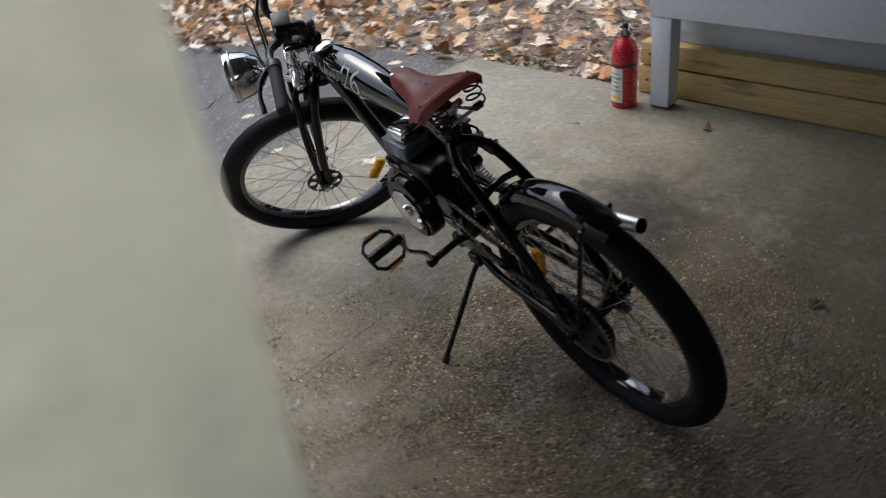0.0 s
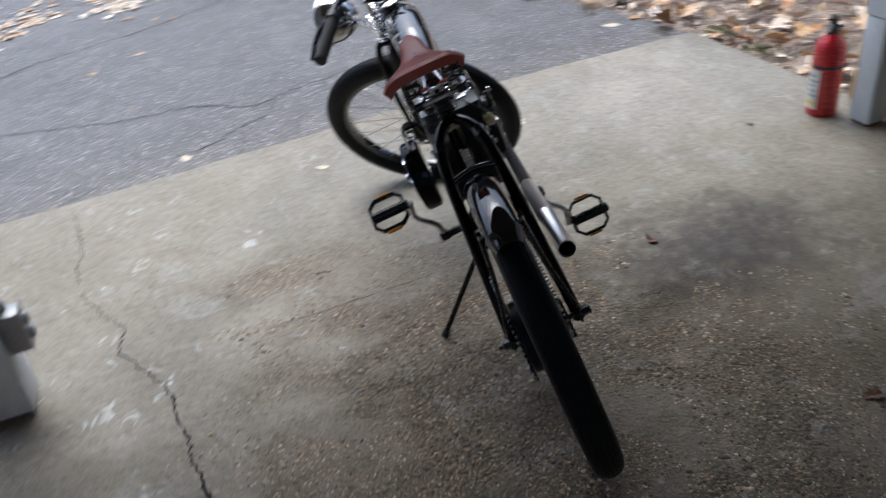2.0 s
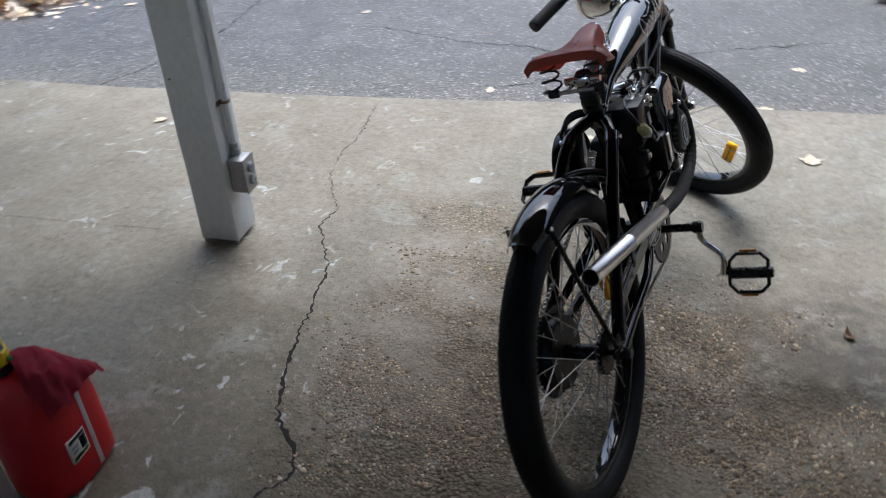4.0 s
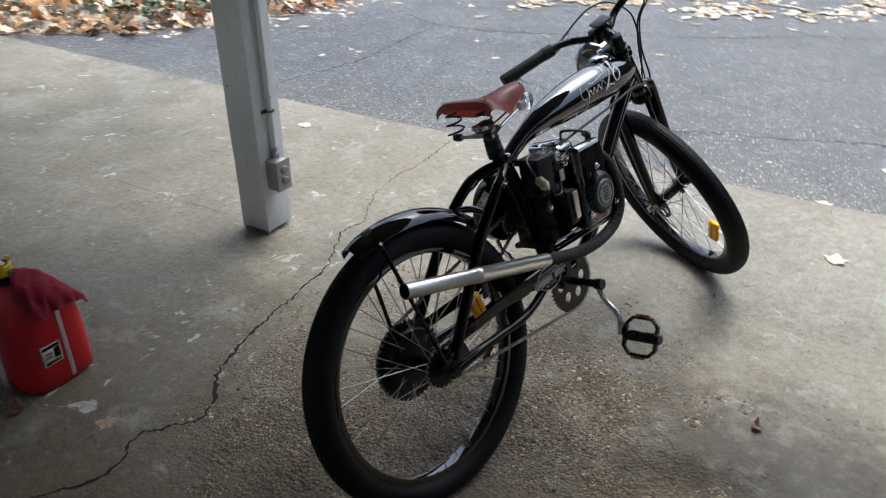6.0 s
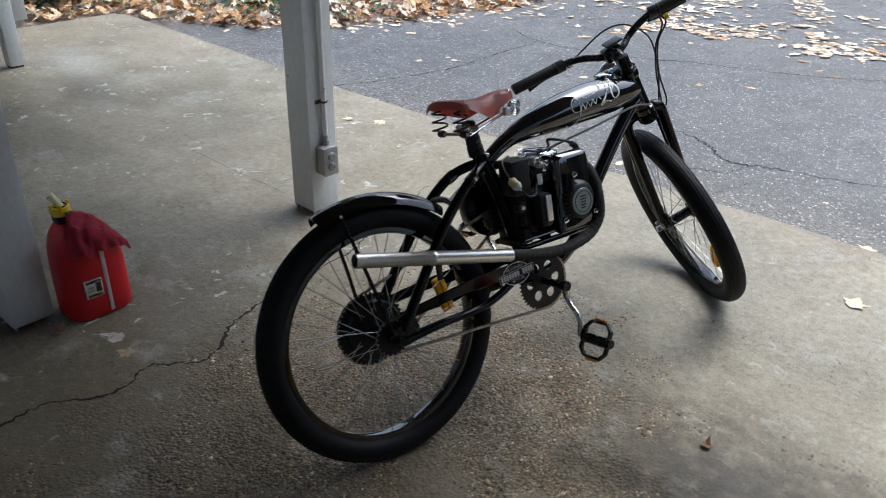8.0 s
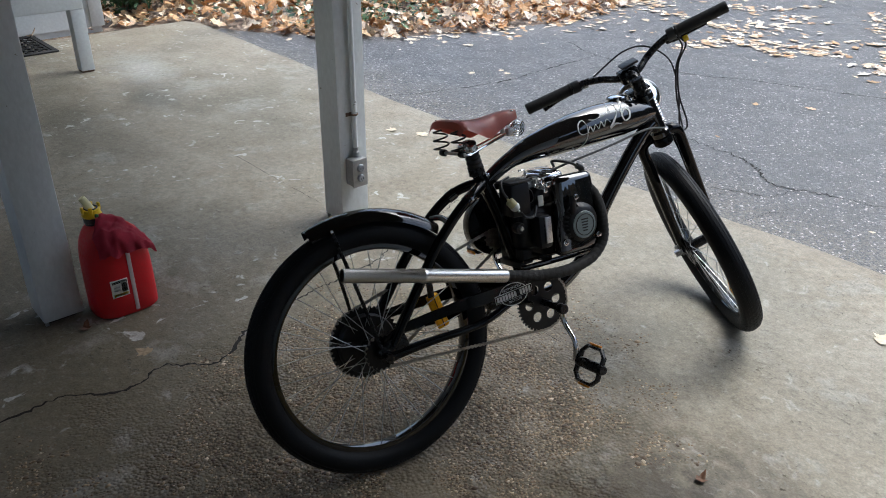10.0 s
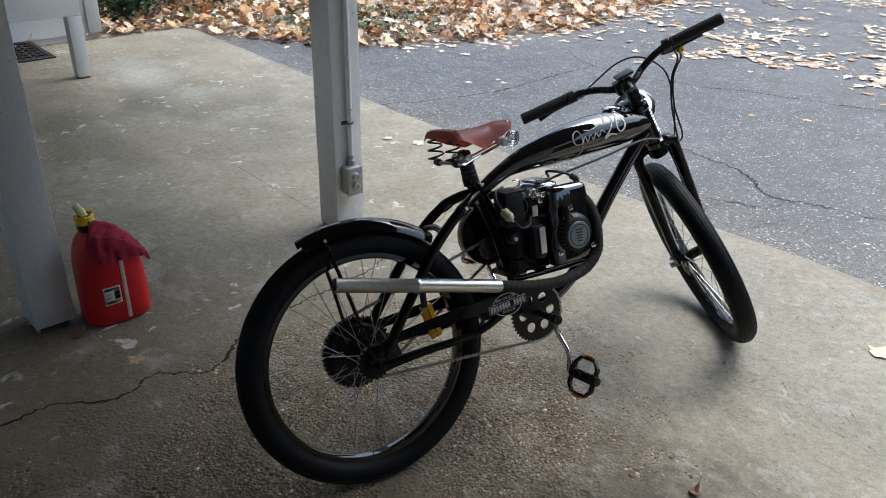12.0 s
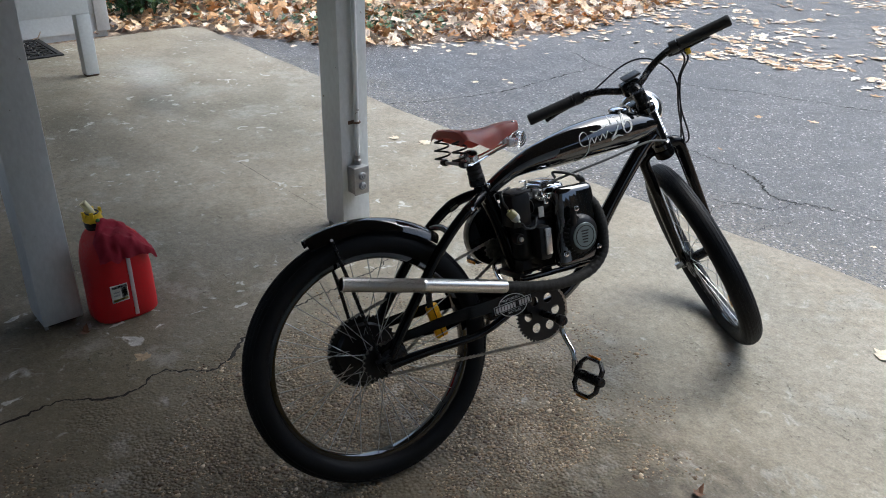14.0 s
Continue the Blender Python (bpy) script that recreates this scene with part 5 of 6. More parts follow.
part("choke_lever", tube([(0.5, -0.045, 0.35), (0.505, -0.045, 0.372), (0.49, -0.045, 0.374)], 0.0022, 6, 3), STEEL, engine)
part("idle_screw", lathe([(0, 0), (0.0055, 0), (0.0055, 0.016), (0, 0.017)], 8, "z", (0.515, -0.065, 0.345)), STEEL, engine)
part("intake_clamp", lathe([(0.018, -0.004), (0.021, -0.004), (0.021, 0.004), (0.018, 0.004)], 16, "x", (0.508, -0.045, 0.315), close=True), STEEL, engine)
part("coil_housing", box((0.487, -0.1065, 0.172), (0.527, -0.06, 0.266), 0.008), MATT_BLACK, engine)
rec = part("recoil_cover", lathe([(0, 0.046), (0.043, 0.046), (0.05, 0.041), (0.057, 0.034), (0.06, 0.0), (0, 0)], 36, turn=Matrix.Rotation(radians(90), 4, "X"), at=(0.624, -0.075, 0.22)), MATT_BLACK, engine, "black recoil starter cover")
DISC = Matrix.Rotation(radians(90), 4, "X")
part("starter_badge", lathe([(0, 0.003), (0.037, 0.003), (0.039, 0)], 36, turn=DISC, at=(0.626, -0.1205, 0.217)), BADGE_GREY, rec, "round grey starter badge")
part("badge_ring", lathe([(0.029, 0.0), (0.031, 0.0), (0.031, 0.0016), (0.029, 0.0016)], 32, turn=DISC, at=(0.626, -0.1235, 0.217), close=True), BLACK_PLASTIC, rec)
for k in range(5):
    bm = box((-0.012 + 0.001 * k, -0.0013, 0.014 - 0.008 * k), (0.012 - 0.001 * k, 0, 0.0175 - 0.008 * k), 0, 1)
    bm.transform(Matrix.Translation((0.626, -0.1236, 0.217)))
    part("badge_bar", bm, BLACK_PLASTIC, rec)
for k in range(14):
    a = radians(100 + k * 13)
    p = Vector((0.624 + 0.05 * math.cos(a), -0.1165, 0.22 + 0.05 * math.sin(a)))
    part("cooling_slot", tube([p, p + Vector((0.009 * math.cos(a), 0.01, 0.009 * math.sin(a)))], 0.0025, 6, 1), BLACK_PLASTIC, rec)
part("pull_arm", tube([(0.6, -0.113, 0.245), (0.595, -0.118, 0.275), (0.6, -0.116, 0.3)], [0.012, 0.009, 0.012], 10, 4, flat=0.6), MATT_BLACK, rec)
for x, y, z in ((0.604, -0.123, 0.3), (0.68, -0.112, 0.176), (0.566, -0.112, 0.176)):
    part("shroud_bolt", lathe([(0, 0.007), (0.0052, 0.0065), (0.006, 0.004), (0.006, 0.0012), (0.0085, 0.001), (0.0085, 0)], 12, turn=DISC, at=(x, y, z)), CHROME, rec)
part("air_box", box((0.424, -0.08, 0.27), (0.486, -0.015, 0.362), 0.008), MATT_BLACK, engine, "black air filter box")
part("air_box_lid", box((0.42, -0.084, 0.362), (0.49, -0.01, 0.369), 0.003), BLACK_PLASTIC, engine)
part("carburettor", lathe([(0, -0.03), (0.022, -0.03), (0.026, -0.02), (0.026, 0.02), (0.018, 0.03), (0, 0.03)], 18, "x", (0.535, -0.045, 0.315)), MATT_BLACK, engine, "black carburettor")
part("carburettor_top", lathe([(0, 0.3), (0.017, 0.3), (0.017, 0.352), (0.011, 0.36), (0, 0.36)], 16, "z", (0.53, -0.05, 0)), ALLOY, engine)
FILTER_TURN = Vector((0.021, -0.01, -0.03)).to_track_quat("Z", "Y").to_matrix().to_4x4()
ff = part("fuel_filter", lathe([(0, -0.004), (0.003, -0.004), (0.003, 0), (0.0105, 0.002), (0.0125, 0.006), (0.0125, 0.022), (0, 0.022)], 16, at=(0.411, -0.084, 0.324), turn=FILTER_TURN), YELLOWED, engine, "yellowed fuel filter")
part("filter_end", lathe([(0, 0.022), (0.0132, 0.022), (0.0132, 0.028), (0.009, 0.036), (0.003, 0.038), (0.003, 0.044), (0, 0.044)], 16, at=(0.411, -0.084, 0.324), turn=FILTER_TURN), LABEL_WHITE, ff, "white filter end")
part("fuel_hose", tube([(0.439, -0.098, 0.286), (0.452, -0.1, 0.27), (0.478, -0.098, 0.268), (0.5, -0.08, 0.29)], 0.0034, 8), CABLE, engine)
part("fuel_hose", tube([(0.409, -0.083, 0.33), (0.4, -0.078, 0.35), (0.41, -0.06, 0.372), (0.44, -0.05, 0.38)], 0.0034, 8), CABLE, engine)
part("choke_plate", box((0.47, -0.06, 0.366), (0.5, -0.036, 0.372), 0.001), STEEL, engine)
part("choke_pin", tube([(0.493, -0.05, 0.37), (0.493, -0.05, 0.388), (0.474, -0.05, 0.39)], 0.0026, 6, 3), CHROME, engine)
for x, z in ((0.528, 0.352), (0.545, 0.34), (0.536, 0.326)):
    part("carburettor_screw", lathe([(0, 0.016), (0.0065, 0.015), (0.0075, 0.01), (0.0045, 0.008), (0.0045, 0), (0, 0)], 10, at=(x, -0.066, z), turn=DISC), CHROME, engine)
part("linkage_spring", coil((0.505, -0.072, 0.345), 0.0045, 0.036, 7, 0.0011, (1, 0, -0.25)), CHROME, engine)
part("linkage_plate", box((0.512, -0.075, 0.285), (0.53, -0.071, 0.315), 0.002), LABEL_WHITE, engine)
part("bracket_strip", box((0.503, -0.1125, 0.187), (0.523, -0.107, 0.26), 0.002), STEEL, engine, "bright steel bracket strip")
part("throttle_cable", tube([(0.53, -0.05, 0.36), (0.56, -0.07, 0.33), (0.565, -0.1, 0.27), (0.545, -0.105, 0.21), (0.555, -0.1, 0.16)], 0.0028, 6), CABLE, engine)
part("spark_lead", tube([(0.62, -0.01, 0.375), (0.6, -0.035, 0.395), (0.64, -0.06, 0.385), (0.675, -0.05, 0.365)], 0.0042, 8), CABLE, engine)
part("spark_cap", tube([(0.67, -0.05, 0.37), (0.685, -0.05, 0.36), (0.688, -0.045, 0.34)], 0.009, 10, 4), CABLE, engine)
# belt drum and clutch casing on the left flank
drum = part("clutch_casing", lathe([(0, 0.0), (0.092, 0.0), (0.1, 0.006), (0.1, 0.042), (0.094, 0.05), (0.07, 0.052), (0.066, 0.046), (0.03, 0.046), (0.026, 0.054), (0, 0.055)], 40, "y", (0.475, 0.1, 0.222), turn=Matrix.Rotation(radians(-90), 4, "X") @ Matrix.Diagonal((0.92, 0.92, 0.9, 1))), DARK_GLOSS, engine, "round black belt drive casing")
part("clutch_bell", lathe([(0, 0.0), (0.06, 0.0), (0.06, 0.003), (0.02, 0.004), (0.018, 0.012), (0, 0.012)], 36, "y", (0.475, 0.148, 0.222)), CHROME, engine, "polished clutch bell")
part("casing_bracket", tube([(0.43, 0.118, 0.315), (0.5, 0.12, 0.33), (0.56, 0.11, 0.322), (0.6, 0.09, 0.3)], [0.01, 0.012, 0.011, 0.008], 10, 5, flat=0.35), DARK_GLOSS, engine)
part("casing_arm", tube([(0.6, 0.09, 0.305), (0.615, 0.075, 0.26), (0.615, 0.06, 0.18)], [0.007, 0.006, 0.007], 8, 4), MATT_BLACK, engine)
part("output_sprocket", toothed(0.03, 12, 0.005, 0.006, (0.44, 0.062, 0.19)), CHAIN, engine)

# exhaust along the right flank
EX = [(0.625, -0.02, 0.3), (0.66, -0.06, 0.322), (0.688, -0.085, 0.297), (0.7, -0.1, 0.25), (0.7, -0.108, 0.2), (0.69, -0.11, 0.153), (0.645, -0.111, 0.114), (0.563, -0.111, 0.098), (0.487, -0.11, 0.102), (0.42, -0.109, 0.115), (0.36, -0.1065, 0.129)]
TAPE_R = [0.0152 + (0.0016, 0.0008, 0.0, 0.0)[k % 4] for k in range(150)]
bp("exhaust_pipe", tube(EX, TAPE_R, 16, 15), WRAP, "exhaust pipe wound with black heat wrap")
mv = (Vector((-0.092, -0.1, 0.239)) - Vector((0.364, -0.107, 0.129))).normalized()
MT = mv.to_track_quat("Z", "Y").to_matrix().to_4x4()
muffler = bp("muffler", lathe([(0.012, 0), (0.0172, 0), (0.0182, 0.004), (0.0182, 0.24), (0.0195, 0.242), (0.0195, 0.252), (0.0178, 0.255), (0.0178, 0.466), (0.0162, 0.467), (0.016, 0.2), (0.012, 0.2)], 36, at=(0.364, -0.107, 0.129), turn=MT), STEEL, "brushed steel straight muffler")
part("muffler_bore", lathe([(0, 0.3), (0.0159, 0.3), (0.0159, 0.455), (0.0156, 0.455), (0.0156, 0.305), (0, 0.305)], 24, at=(0.364, -0.107, 0.129), turn=MT), CABLE, muffler, "black-lined bore")
bp("muffler_bracket", box((0.128, -0.105, 0.125), (0.146, -0.1, 0.19), 0.002), SATIN_BLACK)

# cranks, chainring, chains, pedals
bp("chainring", toothed(0.086, 44, 0.006, 0.004, BB + Vector((0, -0.05, 0)), 6, 0.0145, 0.046), MATT_BLACK, "black chainring with round holes")
bp("crank_spindle", lathe([(0, -0.145), (0.009, -0.145), (0.0105, -0.14), (0.0105, 0.15), (0.009, 0.155), (0, 0.155)], 16, "y", BB), SATIN_BLACK)


def crank(s, y0, y1, dz, dx):
    e = BB + Vector((dx, s * y1, dz))
    b = BB + Vector((0, s * y0, 0))
    arm = bp("crank_arm", tube([b, b + (e - b) * 0.3 + Vector((0, -s * 0.004, 0)), b + (e - b) * 0.62 + Vector((0, s * 0.022, 0)), e + Vector((0, s * 0.006, 0))], [0.011, 0.0075, 0.007, 0.0105], 12), CHROME, "bent chromed crank arm")
    part("crank_boss", lathe([(0, -0.012), (0.0135, -0.012), (0.015, -0.009), (0.015, 0.009), (0.0135, 0.012), (0, 0.012)], 16, "y", b), SATIN_BLACK, arm)
    pc = e + Vector((0, s * 0.065, 0))
    tilt = Matrix.Translation(pc) @ Matrix.Rotation(radians(-62 if s < 0 else -30), 4, "Y")
    bm = lathe([(0, -0.058), (0.012, -0.058), (0.0145, -0.05), (0.0145, 0.046), (0.01, 0.05), (0, 0.05)], 14, "y")
    fl = [(-0.048, -0.028), (-0.048, 0.028), (-0.03, 0.046), (0.03, 0.046), (0.048, 0.028), (0.048, -0.028), (0.03, -0.046), (-0.03, -0.046), (-0.048, -0.028)]
    tube([(x, y, 0) for x, y in fl], 0.009, 8, smooth=False, bm=bm, flat=0.55)
    pedal = bp("pedal", bm, SATIN_BLACK, "black platform pedal with amber reflectors", m=UP @ tilt)
    for sx in (-1, 1):
        part("pedal_reflector", box((sx * 0.0555 - 0.0028, -0.02, -0.0055), (sx * 0.0555 + 0.0028, 0.02, 0.0052), 0.001), PEDAL_AMBER, pedal)


crank(-1, 0.14, 0.178, -0.137, 0.0)
crank(1, 0.14, 0.183, 0.14, -0.002)


def chain(c0, r0, c1, r1, y, pitch=0.0127):
    """Links round two sprockets, one mesh."""
    d = Vector((c1[0] - c0[0], 0, c1[1] - c0[1]))
    L_, ang = d.length, math.atan2(d.z, d.x)
    be = math.acos((r0 - r1) / L_)
    pts = []
    a0, a1 = ang + be, ang + 2 * math.pi - be
    for k in range(25):
        a = a0 + (a1 - a0) * k / 24
        pts.append(Vector((c0[0] + r0 * math.cos(a), y, c0[1] + r0 * math.sin(a))))
    for k in range(25):
        a = ang - be + 2 * be * k / 24
        pts.append(Vector((c1[0] + r1 * math.cos(a), y, c1[1] + r1 * math.sin(a))))
    pts.append(pts[0])
    seg = [0]
    for a, b in zip(pts, pts[1:]):
        seg.append(seg[-1] + (b - a).length)
    n = int(seg[-1] / pitch)
    bm = bmesh.new()
    pos = []
    for k in range(n):
        s = k * seg[-1] / n
        i = max(j for j in range(len(seg) - 1) if seg[j] <= s)
        pos.append(pts[i].lerp(pts[i + 1], (s - seg[i]) / max(seg[i + 1] - seg[i], 1e-9)))
    for k in range(n):
        a, b = pos[k], pos[(k + 1) % n]
        w = 0.0035 if k % 2 else 0.0022
        q = (b - a).normalized()
        up = Vector((-q.z, 0, q.x))
        for s in (-1, 1):
            vs = []
            for t_, h in ((-0.2, 0.002), (0.05, 0.0046), (0.5, 0.002), (0.95, 0.0046), (1.2, 0.002)):
                p = a.lerp(b, t_)
                vs.append((p + up * h, p - up * h))
            for (p0, p1), (p2, p3) in zip(vs, vs[1:]):
                bm.faces.new([bm.verts.new(v + Vector((0, s * w, 0))) for v in (p0, p2, p3, p1)])
        lathe([(0.0036, -w), (0.0036, w)], 6, "y", a, bm)
    return bm


bp("chain", chain((0, 0), 0.043, (BB.x, BB.z), 0.083, -0.048), CHAIN, "oily pedal chain")
bp("chain", chain((0, 0), 0.097, (0.44, 0.19), 0.028, 0.065), CHAIN, "oily engine drive chain")

# kickstand
kick = bp("kickstand", tube([(0.395, 0.05, 0.01), (0.405, 0.085, -0.03), (0.42, 0.18, -0.148), (0.431, 0.262, -0.248)], 0.0075, 10), SATIN_BLACK, "black kickstand leg")
part("kickstand_foot", tube([(0.429, 0.252, -0.236), (0.4315, 0.266, -0.2535)], [0.0105, 0.012], 10, 2), CABLE, kick, "rubber foot")
bp("kickstand_clamp", box((0.375, 0.02, -0.005), (0.42, 0.075, 0.03), 0.006), SATIN_BLACK)

# ---- springer fork and handlebar, in the steered axes ----


def sp(name, bm, material, label="", parent=None):
    return part(name, bm, material, parent or bike, label, FORK if parent is None else None)


WX, WY, WZ = WHEEL_AT
for s in (-1, 1):
    sp("fork_leg", tube([(0.03, s * 0.015, -0.045), (0.034, s * 0.042, -0.046), (0.042, s * 0.061, -0.07), (0.055, s * 0.063, -0.15), (0.07, WY * 0.5 + s * 0.063, -0.32), (WX - 0.012, WY + s * 0.063, WZ + 0.02)], [0.017, 0.018, 0.0175, 0.0165, 0.0145, 0.0125], 14), DARK_GLOSS)
    sp("spring_leg", tube([(0.085, s * 0.028, -0.05), (0.095, s * 0.05, -0.07), (0.1, s * 0.062, -0.14), (0.104, WY * 0.5 + s * 0.063, -0.28), (WX + 0.012, WY + s * 0.064, WZ + 0.01)], [0.009, 0.0105, 0.0105, 0.01, 0.009], 12), DARK_GLOSS)
    sp("fork_rocker", tube([(WX - 0.035, WY + s * 0.068, WZ + 0.02), (WX, WY + s * 0.07, WZ), (WX + 0.025, WY + s * 0.068, WZ + 0.01)], [0.012, 0.017, 0.012], 10, 3, flat=0.4), SATIN_BLACK)
    for dx, dz in ((-0.03, 0.018), (0.022, 0.01)):
        sp("rocker_bolt", lathe([(0, 0.012), (0.006, 0.011), (0.007, 0)], 8, at=(WX + dx, WY + s * 0.072, WZ + dz), turn=Matrix.Rotation(radians(-90 * s), 4, "X")), STEEL)
    sp("fork_spring", coil((0.07, s * 0.027, -0.036), 0.0165, 0.096, 9, 0.0032), CHROME, "chrome fork spring")
    sp("spring_rod", lathe([(0, 0), (0.006, 0), (0.006, 0.108), (0.0105, 0.108), (0.0115, 0.116), (0.0085, 0.122), (0.0055, 0.126), (0.0055, 0.15), (0.0095, 0.154), (0.0095, 0.164), (0, 0.168)], 12, "z", (0.07, s * 0.027, -0.045)), CHROME)
    sp("front_axle_nut", lathe([(0, -0.01), (0.011, -0.01), (0.011, 0.01), (0, 0.01)], 6, "y", (WX, WY + s * 0.083, WZ)), STEEL)
sp("lower_crown", lathe([(0, -0.068), (0.024, -0.068), (0.03, -0.062), (0.031, -0.05), (0.029, -0.04), (0.02, -0.037), (0, -0.037)], 22), DARK_GLOSS)
sp("crown_plate", box((0.02, -0.044, -0.056), (0.09, 0.044, -0.046), 0.004, 2), DARK_GLOSS)
sp("spring_bridge", box((0.012, -0.034, 0.113), (0.082, 0.034, 0.12), 0.003, 2), SATIN_BLACK)
sp("steerer", lathe([(0, -0.05), (0.014, -0.05), (0.014, 0.11), (0.022, 0.112), (0.0225, 0.122), (0.019, 0.126), (0.019, 0.165), (0, 0.17)], 20), SATIN_BLACK)
sp("stem", tube([(0, 0, 0.14), (0.03, 0, 0.16), (0.072, 0, 0.162)], [0.02, 0.02, 0.02], 14), SATIN_BLACK)
sp("stem_clamp", box((0.05, -0.03, 0.142), (0.096, 0.03, 0.184), 0.008, 3), SATIN_BLACK)
sp("display_pod", box((0.042, -0.038, 0.192), (0.092, 0.016, 0.2), 0.003), BLACK_PLASTIC, "small black display on the stem")
BAR_L = [(0.072, 0.0, 0.162), (0.08, 0.03, 0.163), (0.114, 0.073, 0.178), (0.12, 0.12, 0.193), (0.114, 0.168, 0.2), (0.116, 0.247, 0.207), (0.117, 0.316, 0.212)]
BAR_R = [(0.072, -0.034, 0.161), (0.1, -0.078, 0.173), (0.092, -0.128, 0.195), (0.07, -0.178, 0.209), (0.048, -0.255, 0.211), (0.03, -0.33, 0.212)]
sp("handlebar", tube(BAR_R[::-1] + BAR_L, 0.0111, 12), SATIN_BLACK, "swept black handlebar")
for s in (-1, 1):
    a, b = (Vector(BAR_L[4]), Vector(BAR_L[6])) if s > 0 else (Vector(BAR_R[3]), Vector(BAR_R[5]))
    gd = (b - a).normalized()
    GT = gd.to_track_quat("Z", "Y").to_matrix().to_4x4()
    Lg = (b - a).length + 0.003
    prof = [(0, 0), (0.017, 0), (0.019, 0.004)]
    for k in range(12):
        z = 0.01 + (Lg - 0.02) * k / 12
        prof += [(0.0174, z), (0.0174, z + 0.003), (0.0176, z + 0.004), (0.0176, z + 0.0075)]
    prof += [(0.018, Lg - 0.006), (0.016, Lg), (0, Lg)]
    grip = sp("grip", lathe(prof, 18, at=a, turn=GT), GRIP, "ribbed black rubber grip")
    sp("lever_clamp", lathe([(0.011, -0.012), (0.0195, -0.012), (0.0195, 0.012), (0.011, 0.012)], 16, at=a - gd * 0.014, turn=GT, close=True), BLACK_PLASTIC)
    reach = ((0.018, -0.016), (0.045, -0.026), (0.055, -0.034), (0.052, -0.042)) if s > 0 else ((0.014, -0.02), (0.03, -0.03), (0.036, -0.03), (0.03, -0.026))
    lev = sp("brake_lever", tube([a + gd * d + Vector((px, 0, pz)) for d, (px, pz) in zip((-0.03, 0.005, 0.05, 0.1), reach)], [0.009, 0.008, 0.0065, 0.0075], 8), SATIN_BLACK)
    part("adjuster", lathe([(0, 0), (0.0055, 0), (0.0055, 0.018), (0, 0.02)], 10, at=a - gd * 0.035 + Vector((0.014, 0, -0.018)), turn=(-gd).to_track_quat("Z", "Y").to_matrix().to_4x4()), CHROME, lev)
sp("kill_switch", box((0.088, -0.214, 0.158), (0.104, -0.196, 0.178), 0.004), YELLOW, "small yellow kill switch")
# headlamp
lamp = sp("headlamp", lathe([(0, -0.088), (0.02, -0.084), (0.045, -0.066), (0.064, -0.034), (0.071, 0.0), (0.074, 0.012), (0.076, 0.02), (0.074, 0.026), (0.067, 0.028)], 40, "x", (0.235, -0.03, 0.004)), CHROME, "chrome bullet headlamp")
part("lens", lathe([(0, 0.038), (0.03, 0.036), (0.052, 0.03), (0.069, 0.024)], 40, "x", (0.235, -0.03, 0.004)), mat("headlamp_glass", (0.62, 0.63, 0.6), 0.12, 0.2, 0.15, 40, 0.1, 150, 0.3, 90, coat=0.8), lamp, "ribbed clear lens")
part("rim_bead", lathe([(0.073, 0.004), (0.0768, 0.007), (0.0768, 0.011), (0.073, 0.014)], 40, "x", (0.235, -0.03, 0.004), close=True), STEEL, lamp)
part("lamp_bracket", tube([(0.06, -0.01, -0.05), (0.11, -0.02, -0.04), (0.16, -0.03, -0.005)], 0.009, 10), CHROME, lamp)
# cables
sp("brake_cable", tube([(0.13, 0.15, 0.178), (0.15, 0.08, 0.188), (0.16, -0.029, 0.208), (0.155, -0.1, 0.189), (0.14, -0.145, 0.126), (0.14, -0.146, 0.054), (0.14, -0.127, -0.019), (0.14, -0.09, -0.12), (0.115, -0.066, -0.24), (0.1, -0.06, -0.42)], 0.0029, 6), CABLE)
sp("brake_cable", tube([(0.088, -0.19, 0.18), (0.1, -0.2, 0.145), (0.13, -0.165, 0.091), (0.13, -0.131, 0.002), (0.13, -0.12, -0.097), (0.125, -0.096, -0.114), (0.1, -0.04, -0.08), (0.06, 0.01, -0.04)], 0.0029, 6), CABLE)
sp("brake_cable", tube([(0.09, -0.185, 0.18), (0.11, -0.19, 0.14), (0.136, -0.158, 0.085), (0.138, -0.125, 0.0), (0.135, -0.105, -0.09), (0.12, -0.08, -0.2), (0.1, -0.075, -0.3)], 0.0029, 6), CABLE)
bp("throttle_cable", tube([(1.01, -0.045, 0.425), (0.931, -0.05, 0.431), (0.782, -0.052, 0.405), (0.642, -0.05, 0.383), (0.56, -0.05, 0.368)], 0.0036, 6), CABLE)


# ---- leaves, stones ----
LOBES = [(0.0, -0.5), (0.16, -0.42), (0.42, -0.3), (0.3, -0.12), (0.55, 0.1), (0.26, 0.14), (0.2, 0.36), (0.0, 0.62), (-0.2, 0.36), (-0.26, 0.14), (-0.55, 0.1), (-0.3, -0.12), (-0.42, -0.3), (-0.16, -0.42)]


def leaf_shape(rng, size, curl, slim=1.0):
    """One dry lobed leaf: rim points round a midrib, curled."""
    w = rng.uniform(0.75, 1.1) * slim
    fold = rng.uniform(-0.2, 0.5) * curl
    bend = rng.uniform(-0.6, 0.9) * curl
    v = [(0.0, 0.05, 0.0)]
    for x, y in LOBES:
        k = rng.uniform(0.85, 1.12)
        x, y = x * w * k, y * k
        z = fold * abs(x) + bend * (y * y + 0.4 * x * x) + rng.uniform(-0.05, 0.05) * curl
        v.append((x, y, z))
    v = np.array(v) * size
    v[:, 2] -= v[:, 2].min()
    n = len(LOBES)
    return v, [(0, 1 + k, 1 + (k + 1) % n) for k in range(n)]


def rot(v, yaw, pitch, roll):
    return v @ np.array(Euler((pitch, roll, yaw)).to_matrix()).T


